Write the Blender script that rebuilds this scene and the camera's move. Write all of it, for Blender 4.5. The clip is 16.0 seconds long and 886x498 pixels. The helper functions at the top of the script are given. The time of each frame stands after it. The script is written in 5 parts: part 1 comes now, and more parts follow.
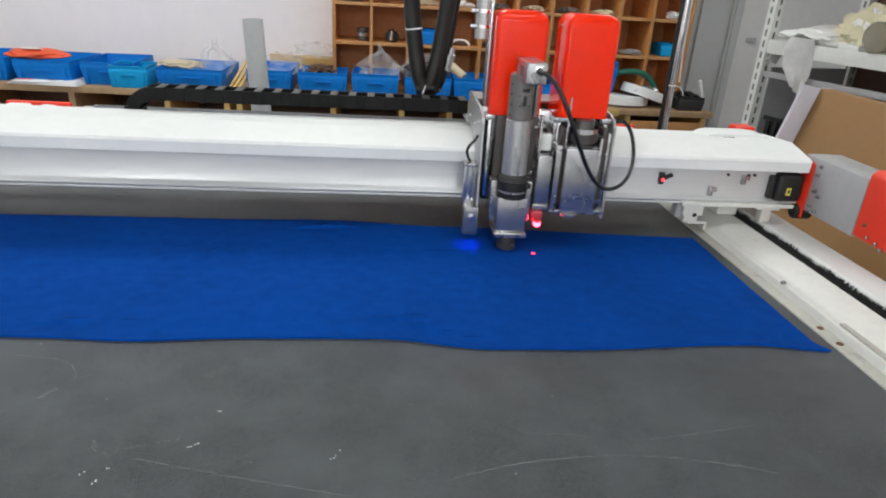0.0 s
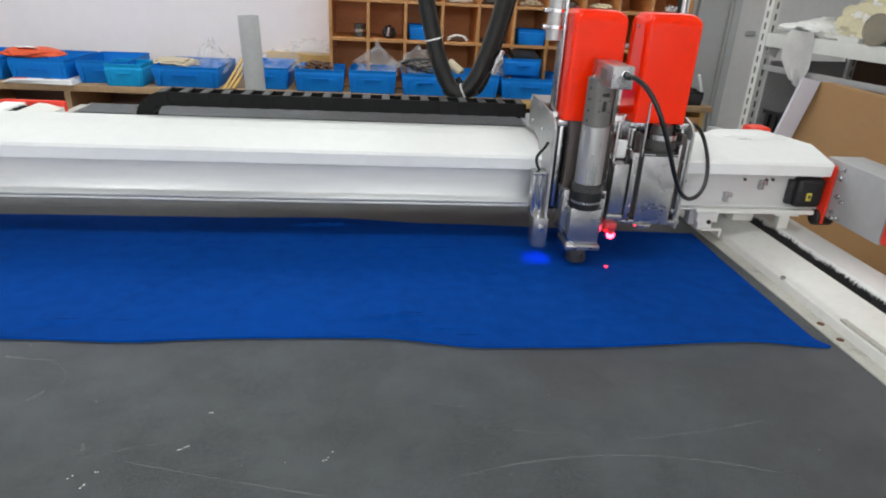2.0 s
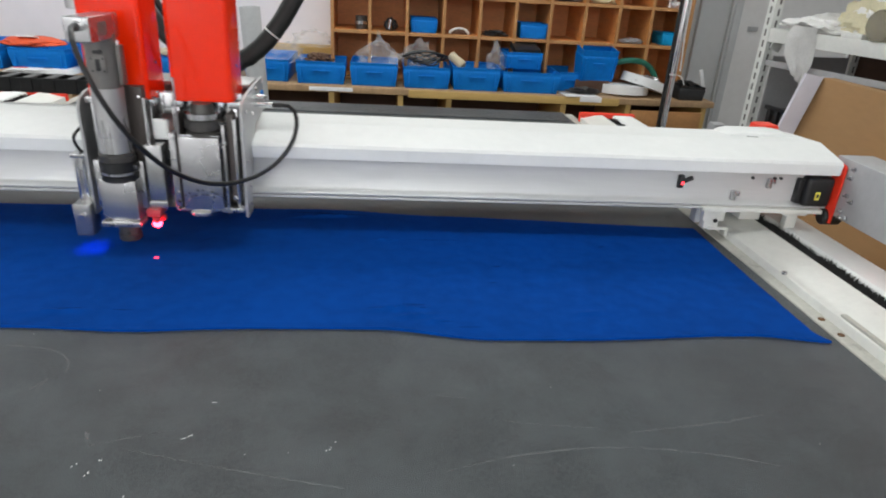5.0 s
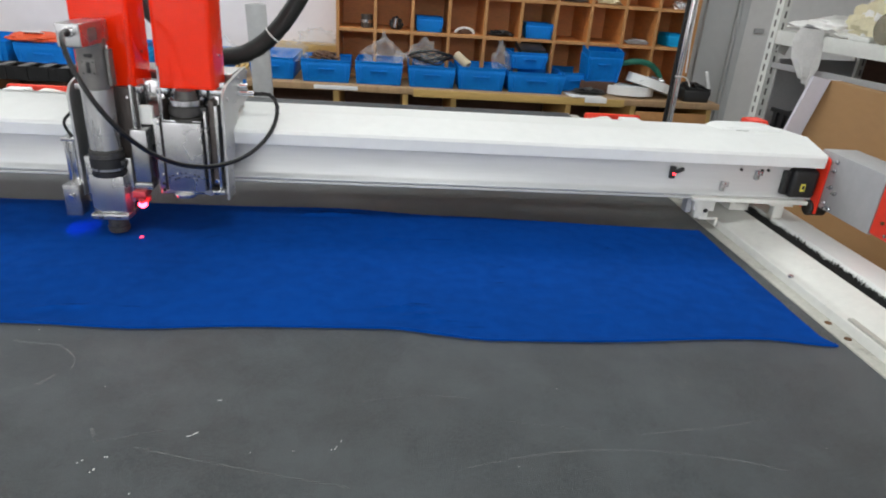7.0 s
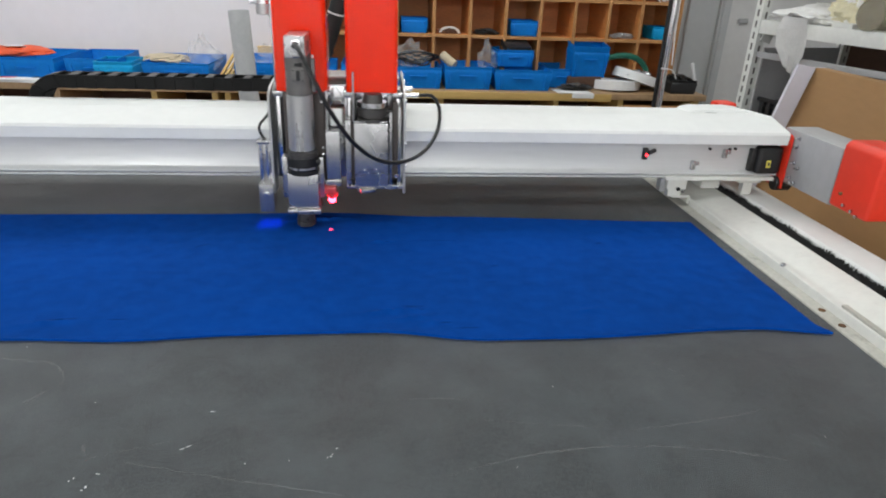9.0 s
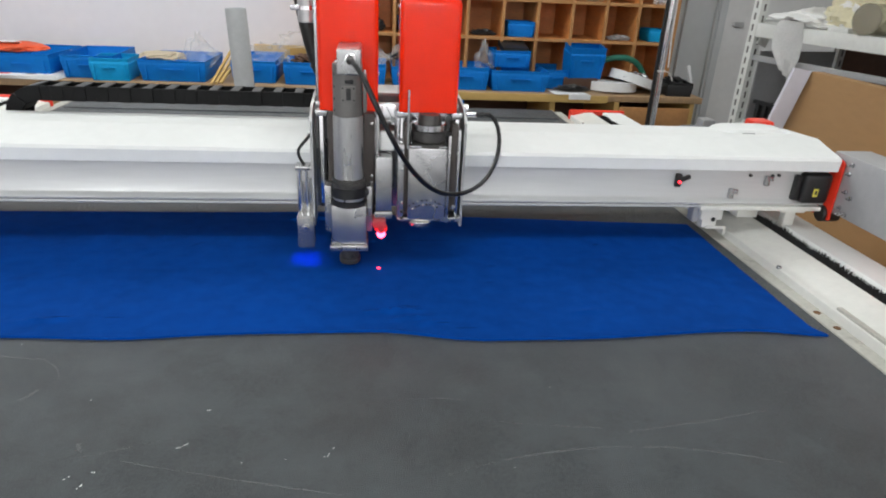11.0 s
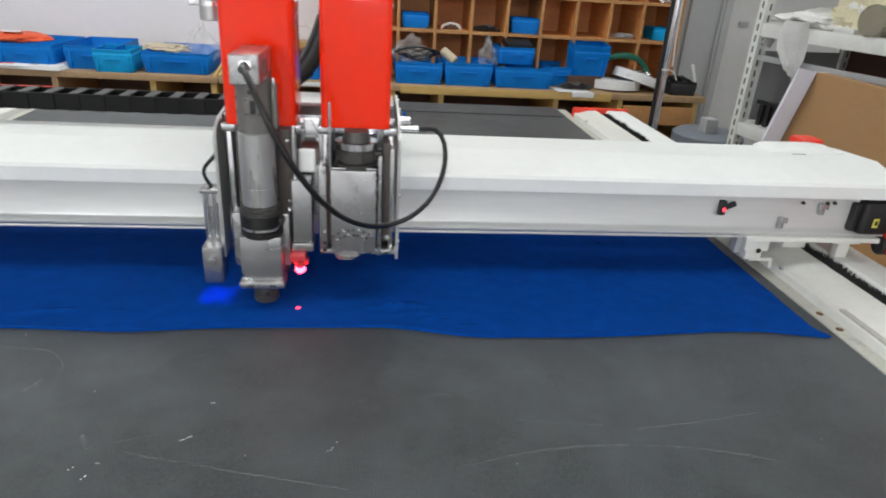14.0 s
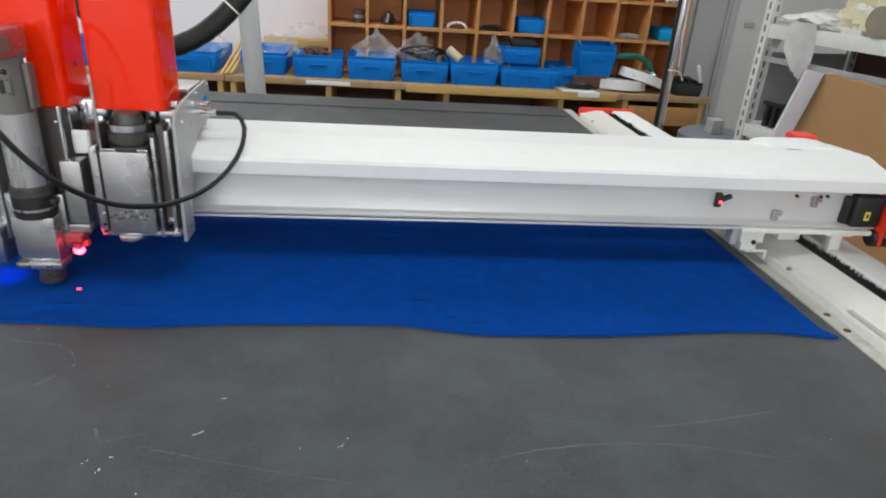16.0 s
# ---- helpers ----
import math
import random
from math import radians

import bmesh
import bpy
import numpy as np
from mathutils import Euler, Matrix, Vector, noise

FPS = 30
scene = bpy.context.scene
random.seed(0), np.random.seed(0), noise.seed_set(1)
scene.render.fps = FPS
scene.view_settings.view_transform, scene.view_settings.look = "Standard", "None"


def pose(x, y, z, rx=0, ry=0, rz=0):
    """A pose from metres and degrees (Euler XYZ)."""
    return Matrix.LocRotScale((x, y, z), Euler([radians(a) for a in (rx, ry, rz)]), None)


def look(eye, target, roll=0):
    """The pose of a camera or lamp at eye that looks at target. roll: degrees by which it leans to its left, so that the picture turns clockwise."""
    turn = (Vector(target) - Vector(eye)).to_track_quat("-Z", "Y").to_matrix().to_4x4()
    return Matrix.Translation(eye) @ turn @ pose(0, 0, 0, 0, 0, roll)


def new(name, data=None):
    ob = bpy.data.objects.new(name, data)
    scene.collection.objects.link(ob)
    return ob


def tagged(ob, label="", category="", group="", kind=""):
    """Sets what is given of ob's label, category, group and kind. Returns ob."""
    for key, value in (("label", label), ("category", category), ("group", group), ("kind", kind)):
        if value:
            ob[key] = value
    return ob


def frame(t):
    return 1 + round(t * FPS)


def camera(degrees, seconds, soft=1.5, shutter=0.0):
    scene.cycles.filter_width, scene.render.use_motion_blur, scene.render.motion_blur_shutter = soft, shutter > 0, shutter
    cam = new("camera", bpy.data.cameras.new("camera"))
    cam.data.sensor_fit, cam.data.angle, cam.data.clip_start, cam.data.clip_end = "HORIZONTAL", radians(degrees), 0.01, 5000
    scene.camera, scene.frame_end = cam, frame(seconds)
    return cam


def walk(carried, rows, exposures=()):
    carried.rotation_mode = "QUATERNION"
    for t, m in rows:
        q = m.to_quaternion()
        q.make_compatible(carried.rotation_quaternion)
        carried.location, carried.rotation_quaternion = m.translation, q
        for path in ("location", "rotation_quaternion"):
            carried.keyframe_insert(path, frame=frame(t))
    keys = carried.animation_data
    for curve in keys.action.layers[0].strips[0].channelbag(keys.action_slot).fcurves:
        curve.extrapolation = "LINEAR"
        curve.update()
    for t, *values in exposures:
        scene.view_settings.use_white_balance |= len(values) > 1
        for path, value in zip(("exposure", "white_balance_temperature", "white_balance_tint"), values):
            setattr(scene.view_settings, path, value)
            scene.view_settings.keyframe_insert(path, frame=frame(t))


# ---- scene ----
cam = camera(69.8, 16.0, soft=1.9, shutter=0.5)
PATH = [
    (0, (0.023, -0.023, 1.484), (0.221, 1.81, 0.707), 3.5),
    (0.5, (0.026, -0.022, 1.483), (0.219, 1.811, 0.707), 3.3),
    (1, (0.027, -0.02, 1.483), (0.219, 1.813, 0.705), 3.4),
    (1.5, (0.03, -0.016, 1.482), (0.225, 1.815, 0.701), 3.3),
    (2, (0.035, -0.009, 1.48), (0.232, 1.82, 0.693), 3.1),
    (2.5, (0.031, -0.008, 1.478), (0.231, 1.817, 0.684), 3.4),
    (3, (0.031, -0.01, 1.477), (0.231, 1.813, 0.68), 3.4),
    (3.5, (0.03, -0.01, 1.478), (0.228, 1.811, 0.677), 3.5),
    (4, (0.032, -0.011, 1.478), (0.23, 1.81, 0.676), 3.5),
    (6.5, (0.02, -0.008, 1.476), (0.218, 1.811, 0.669), 4.0),
    (7, (0.02, -0.007, 1.476), (0.214, 1.813, 0.67), 4.1),
    (7.5, (0.022, -0.006, 1.476), (0.216, 1.814, 0.671), 3.6),
    (8, (0.023, -0.003, 1.476), (0.221, 1.816, 0.669), 3.2),
    (8.5, (0.026, 0.0, 1.475), (0.23, 1.819, 0.668), 2.6),
    (9, (0.026, 0.001, 1.474), (0.24, 1.819, 0.67), 2.3),
    (11.5, (0.02, 0.002, 1.473), (0.252, 1.819, 0.67), 3.0),
    (12, (0.022, -0.001, 1.474), (0.252, 1.816, 0.67), 2.9),
    (12.5, (0.019, -0.001, 1.474), (0.25, 1.815, 0.669), 3.1),
    (13, (0.015, 0.004, 1.473), (0.248, 1.819, 0.666), 3.5),
    (13.5, (0.015, 0.005, 1.473), (0.249, 1.818, 0.663), 3.6),
    (14, (0.013, 0.002, 1.473), (0.243, 1.814, 0.659), 3.7),
    (14.5, (0.006, 0.0, 1.473), (0.236, 1.811, 0.657), 4.1),
    (15, (0.003, 0.001, 1.473), (0.23, 1.813, 0.658), 4.0),
    (15.5, (0.004, 0.001, 1.472), (0.227, 1.813, 0.657), 3.9),
    (16, (0.0, -0.002, 1.473), (0.222, 1.81, 0.656), 4.0),
]
walk(cam, [(t, look(eye, target, roll)) for t, eye, target, roll in PATH])

# ---- world and light ----
world = bpy.data.worlds.new("room_air")
scene.world = world
world.use_nodes = True
world.node_tree.nodes["Background"].inputs[0].default_value = (0.8, 0.85, 0.9, 1)
world.node_tree.nodes["Background"].inputs[1].default_value = 0.25
scene.view_settings.exposure = -0.2


def ceiling_lamp_light(x, y, z, sx, sy, watts, colour=(0.955, 1.0, 0.98)):
    data = bpy.data.lights.new("unseen_lamp_light", "AREA")
    data.shape, data.size, data.size_y, data.energy, data.color = "RECTANGLE", sx, sy, watts, colour
    ob = new("unseen_lamp_light", data)
    ob.location = (x, y, z)
    return ob


# lamps out of view; the low row at y -2.5 is added front fill
LAMPS = [(-2.3, -2.5, 106), (0.4, -2.5, 84), (2.4, -2.5, 21), (-2.2, 0.9, 9), (0.2, 0.9, 13), (2.4, 0.9, 6), (-2.4, 3.35, 37), (-0.2, 3.35, 37), (1.9, 3.35, 20)]
for lx, ly, watts in LAMPS:
    ceiling_lamp_light(lx, ly, 2.94 if ly > -2 else 2.54, 1.25, 0.5 if ly < 2 else 1.3, watts)


# ---- materials ----
def material(name, colour, rough=0.5, metal=0.0, vary=0.12, scale=8.0, bump=0.0, bump_scale=60.0, second=None, mix_lo=0.45,
             mix_hi=0.7, stretch=(1, 1, 1), coat=0.0, emit=None, strength=0.0, alpha=1.0, transmission=0.0, sheen=0.0, rough_vary=0.08, spec=0.5, grain=0.0):
    m = bpy.data.materials.new(name)
    m.use_nodes = True
    t = m.node_tree
    b = t.nodes["Principled BSDF"]
    b.inputs["Metallic"].default_value = metal
    b.inputs["Coat Weight"].default_value = coat
    b.inputs["Alpha"].default_value = alpha
    b.inputs["Specular IOR Level"].default_value = spec
    b.inputs["Transmission Weight"].default_value = transmission
    b.inputs["Sheen Weight"].default_value = sheen
    co = t.nodes.new("ShaderNodeTexCoord")
    mp = t.nodes.new("ShaderNodeMapping")
    mp.inputs["Scale"].default_value = stretch
    t.links.new(co.outputs["Object"], mp.inputs["Vector"])
    n1 = t.nodes.new("ShaderNodeTexNoise")
    n1.inputs["Scale"].default_value = scale
    n1.inputs["Detail"].default_value = 6
    t.links.new(mp.outputs[0], n1.inputs["Vector"])
    n2 = t.nodes.new("ShaderNodeTexNoise")
    n2.inputs["Scale"].default_value = scale * 9
    n2.inputs["Detail"].default_value = 3
    t.links.new(mp.outputs[0], n2.inputs["Vector"])
    ad = t.nodes.new("ShaderNodeMath")
    ad.operation = "ADD"
    t.links.new(n1.outputs["Fac"], ad.inputs[0])
    t.links.new(n2.outputs["Fac"], ad.inputs[1])
    rg = t.nodes.new("ShaderNodeMapRange")
    rg.inputs["From Min"].default_value, rg.inputs["From Max"].default_value = 0.7, 1.3
    rg.inputs["To Min"].default_value, rg.inputs["To Max"].default_value = 1 - vary, 1 + vary
    t.links.new(ad.outputs[0], rg.inputs["Value"])
    mul = t.nodes.new("ShaderNodeMix")
    mul.data_type, mul.blend_type = "RGBA", "MULTIPLY"
    mul.inputs["Factor"].default_value = 1
    mul.inputs["A"].default_value = (*colour, 1)
    t.links.new(rg.outputs[0], mul.inputs["B"])
    out = mul.outputs["Result"]
    if grain:
        n5 = t.nodes.new("ShaderNodeTexNoise")
        n5.inputs["Scale"].default_value = 330
        n5.inputs["Detail"].default_value = 2
        t.links.new(co.outputs["Object"], n5.inputs["Vector"])
        r5 = t.nodes.new("ShaderNodeMapRange")
        r5.inputs["From Min"].default_value, r5.inputs["From Max"].default_value = 0.35, 0.65
        r5.inputs["To Min"].default_value, r5.inputs["To Max"].default_value = 1 - grain, 1 + grain
        t.links.new(n5.outputs["Fac"], r5.inputs["Value"])
        m5 = t.nodes.new("ShaderNodeMix")
        m5.data_type, m5.blend_type = "RGBA", "MULTIPLY"
        m5.inputs["Factor"].default_value = 1
        t.links.new(out, m5.inputs["A"])
        t.links.new(r5.outputs[0], m5.inputs["B"])
        out = m5.outputs["Result"]
    if second:
        n3 = t.nodes.new("ShaderNodeTexNoise")
        n3.inputs["Scale"].default_value = scale * 2.3
        n3.inputs["Detail"].default_value = 8
        n3.inputs["Roughness"].default_value = 0.65
        t.links.new(mp.outputs[0], n3.inputs["Vector"])
        r3 = t.nodes.new("ShaderNodeMapRange")
        r3.inputs["From Min"].default_value, r3.inputs["From Max"].default_value = mix_lo, mix_hi
        t.links.new(n3.outputs["Fac"], r3.inputs["Value"])
        mx = t.nodes.new("ShaderNodeMix")
        mx.data_type = "RGBA"
        t.links.new(r3.outputs[0], mx.inputs["Factor"])
        t.links.new(out, mx.inputs["A"])
        mx.inputs["B"].default_value = (*second, 1)
        out = mx.outputs["Result"]
    t.links.new(out, b.inputs["Base Color"])
    rr = t.nodes.new("ShaderNodeMapRange")
    rr.inputs["From Min"].default_value, rr.inputs["From Max"].default_value = 0.3, 0.7
    rr.inputs["To Min"].default_value, rr.inputs["To Max"].default_value = max(0.02, rough - rough_vary), min(1, rough + rough_vary)
    t.links.new(n1.outputs["Fac"], rr.inputs["Value"])
    t.links.new(rr.outputs[0], b.inputs["Roughness"])
    if bump:
        n4 = t.nodes.new("ShaderNodeTexNoise")
        n4.inputs["Scale"].default_value = bump_scale
        n4.inputs["Detail"].default_value = 5
        t.links.new(mp.outputs[0], n4.inputs["Vector"])
        bp = t.nodes.new("ShaderNodeBump")
        bp.inputs["Strength"].default_value = min(1, bump)
        bp.inputs["Distance"].default_value = 0.003
        t.links.new(n4.outputs["Fac"], bp.inputs["Height"])
        t.links.new(bp.outputs[0], b.inputs["Normal"])
    if emit:
        b.inputs["Emission Color"].default_value = (*emit, 1)
        b.inputs["Emission Strength"].default_value = strength
    return m


BELT = material("belt_felt", (0.0303, 0.0372, 0.0418), 0.46, vary=0.22, scale=3.3, grain=0.45, bump=0.6, bump_scale=520, second=(0.0635, 0.0755, 0.082), mix_lo=0.42, mix_hi=0.72, spec=0.6, sheen=0.09)
SCUFF = material("pale_scuff", (0.26, 0.265, 0.27), 0.8, vary=0.5, scale=60, alpha=0.27)
sn = SCUFF.node_tree
sp_noise, sp_ramp = sn.nodes.new("ShaderNodeTexNoise"), sn.nodes.new("ShaderNodeMapRange")
sp_noise.inputs["Scale"].default_value, sp_noise.inputs["Detail"].default_value = 150, 4
sp_ramp.inputs["From Min"].default_value, sp_ramp.inputs["From Max"].default_value = 0.36, 0.64
sp_ramp.inputs["To Max"].default_value = 0.58
sn.links.new(sn.nodes["Texture Coordinate"].outputs["Object"], sp_noise.inputs["Vector"])
sn.links.new(sp_noise.outputs["Fac"], sp_ramp.inputs["Value"])
sn.links.new(sp_ramp.outputs[0], sn.nodes["Principled BSDF"].inputs["Alpha"])
CLOTH = material("blue_knit", (0.0012, 0.054, 0.302), 0.95, vary=0.15, scale=3, bump=0.3, bump_scale=700, spec=0.06, rough_vary=0.03)
# darker cloth blue that paints the shade of folds and slits
CLOTH_DARK = material("fold_shade_blue", (0.0006, 0.016, 0.1), 0.95, vary=0.2, scale=30, spec=0.05)
CLOTH_EDGE = material("blue_knit_edge", (0.0015, 0.06, 0.34), 0.95, vary=0.1, scale=10, spec=0.06)
WHITE = material("white_powder_coat", (0.83, 0.84, 0.83), 0.6, vary=0.025, scale=4, bump=0.05, bump_scale=900)
RAILW = material("rail_white_worn", (0.74, 0.74, 0.7), 0.4, vary=0.05, scale=6, second=(0.5, 0.5, 0.46), mix_lo=0.62, mix_hi=0.95)
PLATE = material("satin_side_plate", (0.5, 0.5, 0.5), 0.42, metal=0.7, vary=0.05, scale=6)
ALU = material("anodised_aluminium", (0.45, 0.45, 0.455), 0.27, metal=0.9, vary=0.03, scale=6, rough_vary=0.03, grain=0.03)
ALUPALE = material("beam_aluminium", (0.6, 0.605, 0.6), 0.38, metal=0.3, vary=0.04, scale=5, stretch=(0.2, 1, 3))
ALUDIRTY = material("dirty_edge_strip", (0.52, 0.51, 0.46), 0.5, metal=0.15, vary=0.12, scale=12, second=(0.2, 0.19, 0.16), mix_lo=0.55, mix_hi=0.85)
STEEL = material("machined_steel", (0.5, 0.5, 0.52), 0.22, metal=1.0, vary=0.08, scale=14)
SATIN = material("satin_silver", (0.47, 0.47, 0.47), 0.33, metal=0.7, vary=0.05, scale=8, stretch=(6, 6, 0.6))
CHROME = material("chrome", (0.78, 0.78, 0.79), 0.1, metal=1.0, vary=0.04, scale=10, rough_vary=0.04)
DARKMET = material("dark_anodised", (0.17, 0.163, 0.154), 0.42, metal=0.35, vary=0.06, scale=12)
SLIDE = material("dark_slide_anodised", (0.075, 0.062, 0.057), 0.5, metal=0.25, vary=0.06, scale=10)
RED = material("red_gloss_paint", (1.0, 0.03, 0.003), 0.08, vary=0.03, scale=3, coat=0.0, spec=0.28, rough_vary=0.02)
REDPL = material("red_end_paint", (0.85, 0.042, 0.016), 0.45, vary=0.05, scale=5)
GREYPL = material("grey_sheet_metal", (0.42, 0.42, 0.43), 0.5, metal=0.15, vary=0.05, scale=6)
BLACK = material("black_plastic", (0.014, 0.014, 0.015), 0.42, vary=0.15, scale=14, bump=0.1)
CHAINBLACK = material("chain_black_plastic", (0.006, 0.006, 0.0065), 0.6, spec=0.2, vary=0.15, scale=14)
CHAINBAR = material("chain_grey_bar", (0.05, 0.05, 0.051), 0.55, vary=0.1, scale=14)
HOSEBLACK = material("hose_black_plastic", (0.006, 0.006, 0.006), 0.36, vary=0.15, scale=20)
RUBBER = material("black_rubber", (0.009, 0.009, 0.009), 0.5, vary=0.2, scale=20)
CABLE = material("black_cable_sheath", (0.006, 0.006, 0.0065), 0.4, vary=0.1, scale=20)
BRUSH = material("black_bristle", (0.024, 0.024, 0.024), 0.9, vary=0.3, scale=40)
BIN = material("blue_bin_plastic", (0.0004, 0.165, 0.56), 0.5, spec=0.2, vary=0.1, scale=5, bump=0.08)
BINTEAL = material("teal_bin_plastic", (0.002, 0.29, 0.6), 0.5, spec=0.2, vary=0.1, scale=5, bump=0.08)
# inner wood lightened and front edges darkened to even out the shelf's light
WOOD = material("shelf_wood", (0.68, 0.3, 0.095), 0.5, vary=0.16, scale=3, stretch=(1, 1, 6), second=(0.5, 0.195, 0.05), mix_lo=0.5, mix_hi=0.8)
BACKWOOD = material("lightened_panel_wood", (0.8, 0.37, 0.14), 0.55, vary=0.12, scale=3, stretch=(1, 1, 5))
WOODEDGE = material("shelf_edge_wood", (0.47, 0.23, 0.085), 0.5, vary=0.12, scale=4)
BENCHWOOD = material("bench_wood", (0.4, 0.26, 0.14), 0.5, vary=0.14, scale=3, stretch=(6, 1, 1), second=(0.24, 0.13, 0.06), mix_lo=0.55, mix_hi=0.85)
PLY = material("pale_plywood", (0.55, 0.36, 0.12), 0.6, vary=0.1, scale=5, stretch=(0.3, 1, 4))
# real dark brown wood, also the colour for shade inside the rack
DARKWOOD = material("dark_wood_and_shade", (0.1, 0.05, 0.03), 0.55, vary=0.2, scale=4)
WALLW = material("white_wall_paint", (0.83, 0.795, 0.82), 0.75, vary=0.02, scale=1.5, bump=0.06, bump_scale=150)
WALLG = material("grey_door_paint", (0.53, 0.55, 0.555), 0.5, vary=0.03, scale=2)
CEIL = material("ceiling_paint", (0.78, 0.78, 0.77), 0.85, vary=0.02, scale=1)
FLOORM = material("painted_concrete", (0.2, 0.21, 0.21), 0.5, vary=0.12, scale=2, second=(0.12, 0.12, 0.12), mix_lo=0.55, mix_hi=0.85)
CARD = material("brown_cardboard", (0.3, 0.165, 0.065), 0.8, vary=0.05, scale=2.5, stretch=(1, 1, 3))
CARDWHITE = material("lilac_white_card", (0.62, 0.61, 0.68), 0.7, vary=0.04, scale=4)
PAPER = material("white_paper", (0.8, 0.8, 0.8), 0.8, vary=0.04, scale=8)
RAG = material("white_cotton_rag", (0.88, 0.87, 0.86), 0.9, vary=0.06, scale=14, bump=0.3, bump_scale=120)
RAGCREAM = material("cream_cotton_rag", (0.74, 0.68, 0.48), 0.9, vary=0.08, scale=10, bump=0.3, bump_scale=120)
RACKM = material("rack_grey_paint", (0.74, 0.75, 0.72), 0.45, vary=0.05, scale=6)
PVC = material("grey_plastic_pipe", (0.42, 0.425, 0.43), 0.5, vary=0.06, scale=6)
FILM = material("clear_plastic_film", (0.75, 0.75, 0.75), 0.25, vary=0.1, scale=20, alpha=0.15, bump=0.6, bump_scale=60)
GREEN = material("green_strap", (0.01, 0.13, 0.085), 0.55, vary=0.15, scale=12)
ORANGEBAG = material("orange_woven_bag", (0.72, 0.09, 0.025), 0.55, vary=0.15, scale=10)
TAN = material("tan_foam", (0.52, 0.44, 0.32), 0.8, vary=0.1, scale=14)
CANMET = material("dull_dark_metal", (0.075, 0.071, 0.067), 0.45, metal=0.4, vary=0.15, scale=12)
SEAT = material("blue_grey_vinyl", (0.17, 0.19, 0.22), 0.55, vary=0.06, scale=8)
RUST = material("rusty_hole", (0.13, 0.06, 0.02), 0.8, vary=0.4, scale=60)
YELLOW = material("yellow_label", (0.75, 0.65, 0.1), 0.5)
LEDRED = material("red_led_glow", (0.8, 0.02, 0.03), 0.3, emit=(1.0, 0.025, 0.05), strength=30)
# red pointer plastic; on the bracket it paints the lamp's red glow
REDTINT = material("red_plastic_and_glow", (0.55, 0.05, 0.06), 0.3, vary=0.05, scale=10)
LEDDIM = material("small_red_led", (0.8, 0.02, 0.03), 0.3, emit=(1.0, 0.02, 0.03), strength=9)
LASER = material("laser_spot", (0.8, 0.1, 0.1), 0.3, emit=(1.0, 0.03, 0.08), strength=5)
LEDBLUE = material("blue_projector_glow", (0.05, 0.05, 0.9), 0.3, emit=(0.1, 0.16, 1.0), strength=330)
GLASS = material("glass_jar", (0.36, 0.33, 0.25), 0.12, vary=0.05, scale=10, alpha=0.5)


# ---- mesh helpers ----
def box(bm, cx, cy, cz, sx, sy, sz, bevel=0.0, rot=None, seg=2):
    """A box by centre and size, with rounded edges."""
    b2 = bmesh.new()
    bmesh.ops.create_cube(b2, size=1)
    bmesh.ops.scale(b2, vec=(sx, sy, sz), verts=b2.verts)
    if bevel:
        bmesh.ops.bevel(b2, geom=b2.edges[:], offset=bevel, segments=seg, profile=0.6, affect="EDGES")
    if rot:
        bmesh.ops.rotate(b2, cent=(0, 0, 0), matrix=Euler([radians(a) for a in rot]).to_matrix(), verts=b2.verts)
    bmesh.ops.translate(b2, vec=(cx, cy, cz), verts=b2.verts)
    return merge(bm, b2)


def merge(bm, other):
    me = bpy.data.meshes.new("tmp")
    other.to_mesh(me)
    other.free()
    bm.from_mesh(me)
    bpy.data.meshes.remove(me)
    return bm


def slab(x0, x1, y0, y1, z0, z1, bevel=0.0, seg=2):
    return box(bmesh.new(), (x0 + x1) / 2, (y0 + y1) / 2, (z0 + z1) / 2, x1 - x0, y1 - y0, z1 - z0, bevel, None, seg)


def lathe(bm, axis0, axis1, profile, seg=28):
    """Turns (distance along the axis, radius) pairs round the line axis0-axis1."""
    a, b = Vector(axis0), Vector(axis1)
    w = (b - a).normalized()
    u = w.orthogonal().normalized()
    v = w.cross(u)
    rings = []
    for d, r in profile:
        rings.append([bm.verts.new(a + w * d + (u * math.cos(k * math.tau / seg) + v * math.sin(k * math.tau / seg)) * max(r, 1e-5)) for k in range(seg)])
    for p, q in zip(rings, rings[1:]):
        for k in range(seg):
            f = bm.faces.new((p[k], p[(k + 1) % seg], q[(k + 1) % seg], q[k]))
            f.smooth = True
    bm.faces.new(list(reversed(rings[0])))
    bm.faces.new(rings[-1])
    return bm


def rod(bm, a, b, r, seg=16, chamfer=0.0):
    n = (Vector(b) - Vector(a)).length
    c = chamfer or min(r * 0.15, n * 0.2)
    return lathe(bm, a, b, [(0, r - c), (c, r), (n - c, r), (n, r - c)], seg)


def extrude_profile(bm, pts, axis, lo, hi):
    """A closed outline of (u, v) pairs drawn out along an axis: 'x' takes (y, z), 'y' takes (x, z), 'z' takes (x, y)."""
    def at(u, v, w):
        return {"x": (w, u, v), "y": (u, w, v), "z": (u, v, w)}[axis]
    a = [bm.verts.new(at(u, v, lo)) for u, v in pts]
    b = [bm.verts.new(at(u, v, hi)) for u, v in pts]
    n = len(pts)
    for k in range(n):
        bm.faces.new((a[k], a[(k + 1) % n], b[(k + 1) % n], b[k]))
    bm.faces.new(list(reversed(a)))
    bm.faces.new(b)
    bmesh.ops.recalc_face_normals(bm, faces=bm.faces)
    return bm


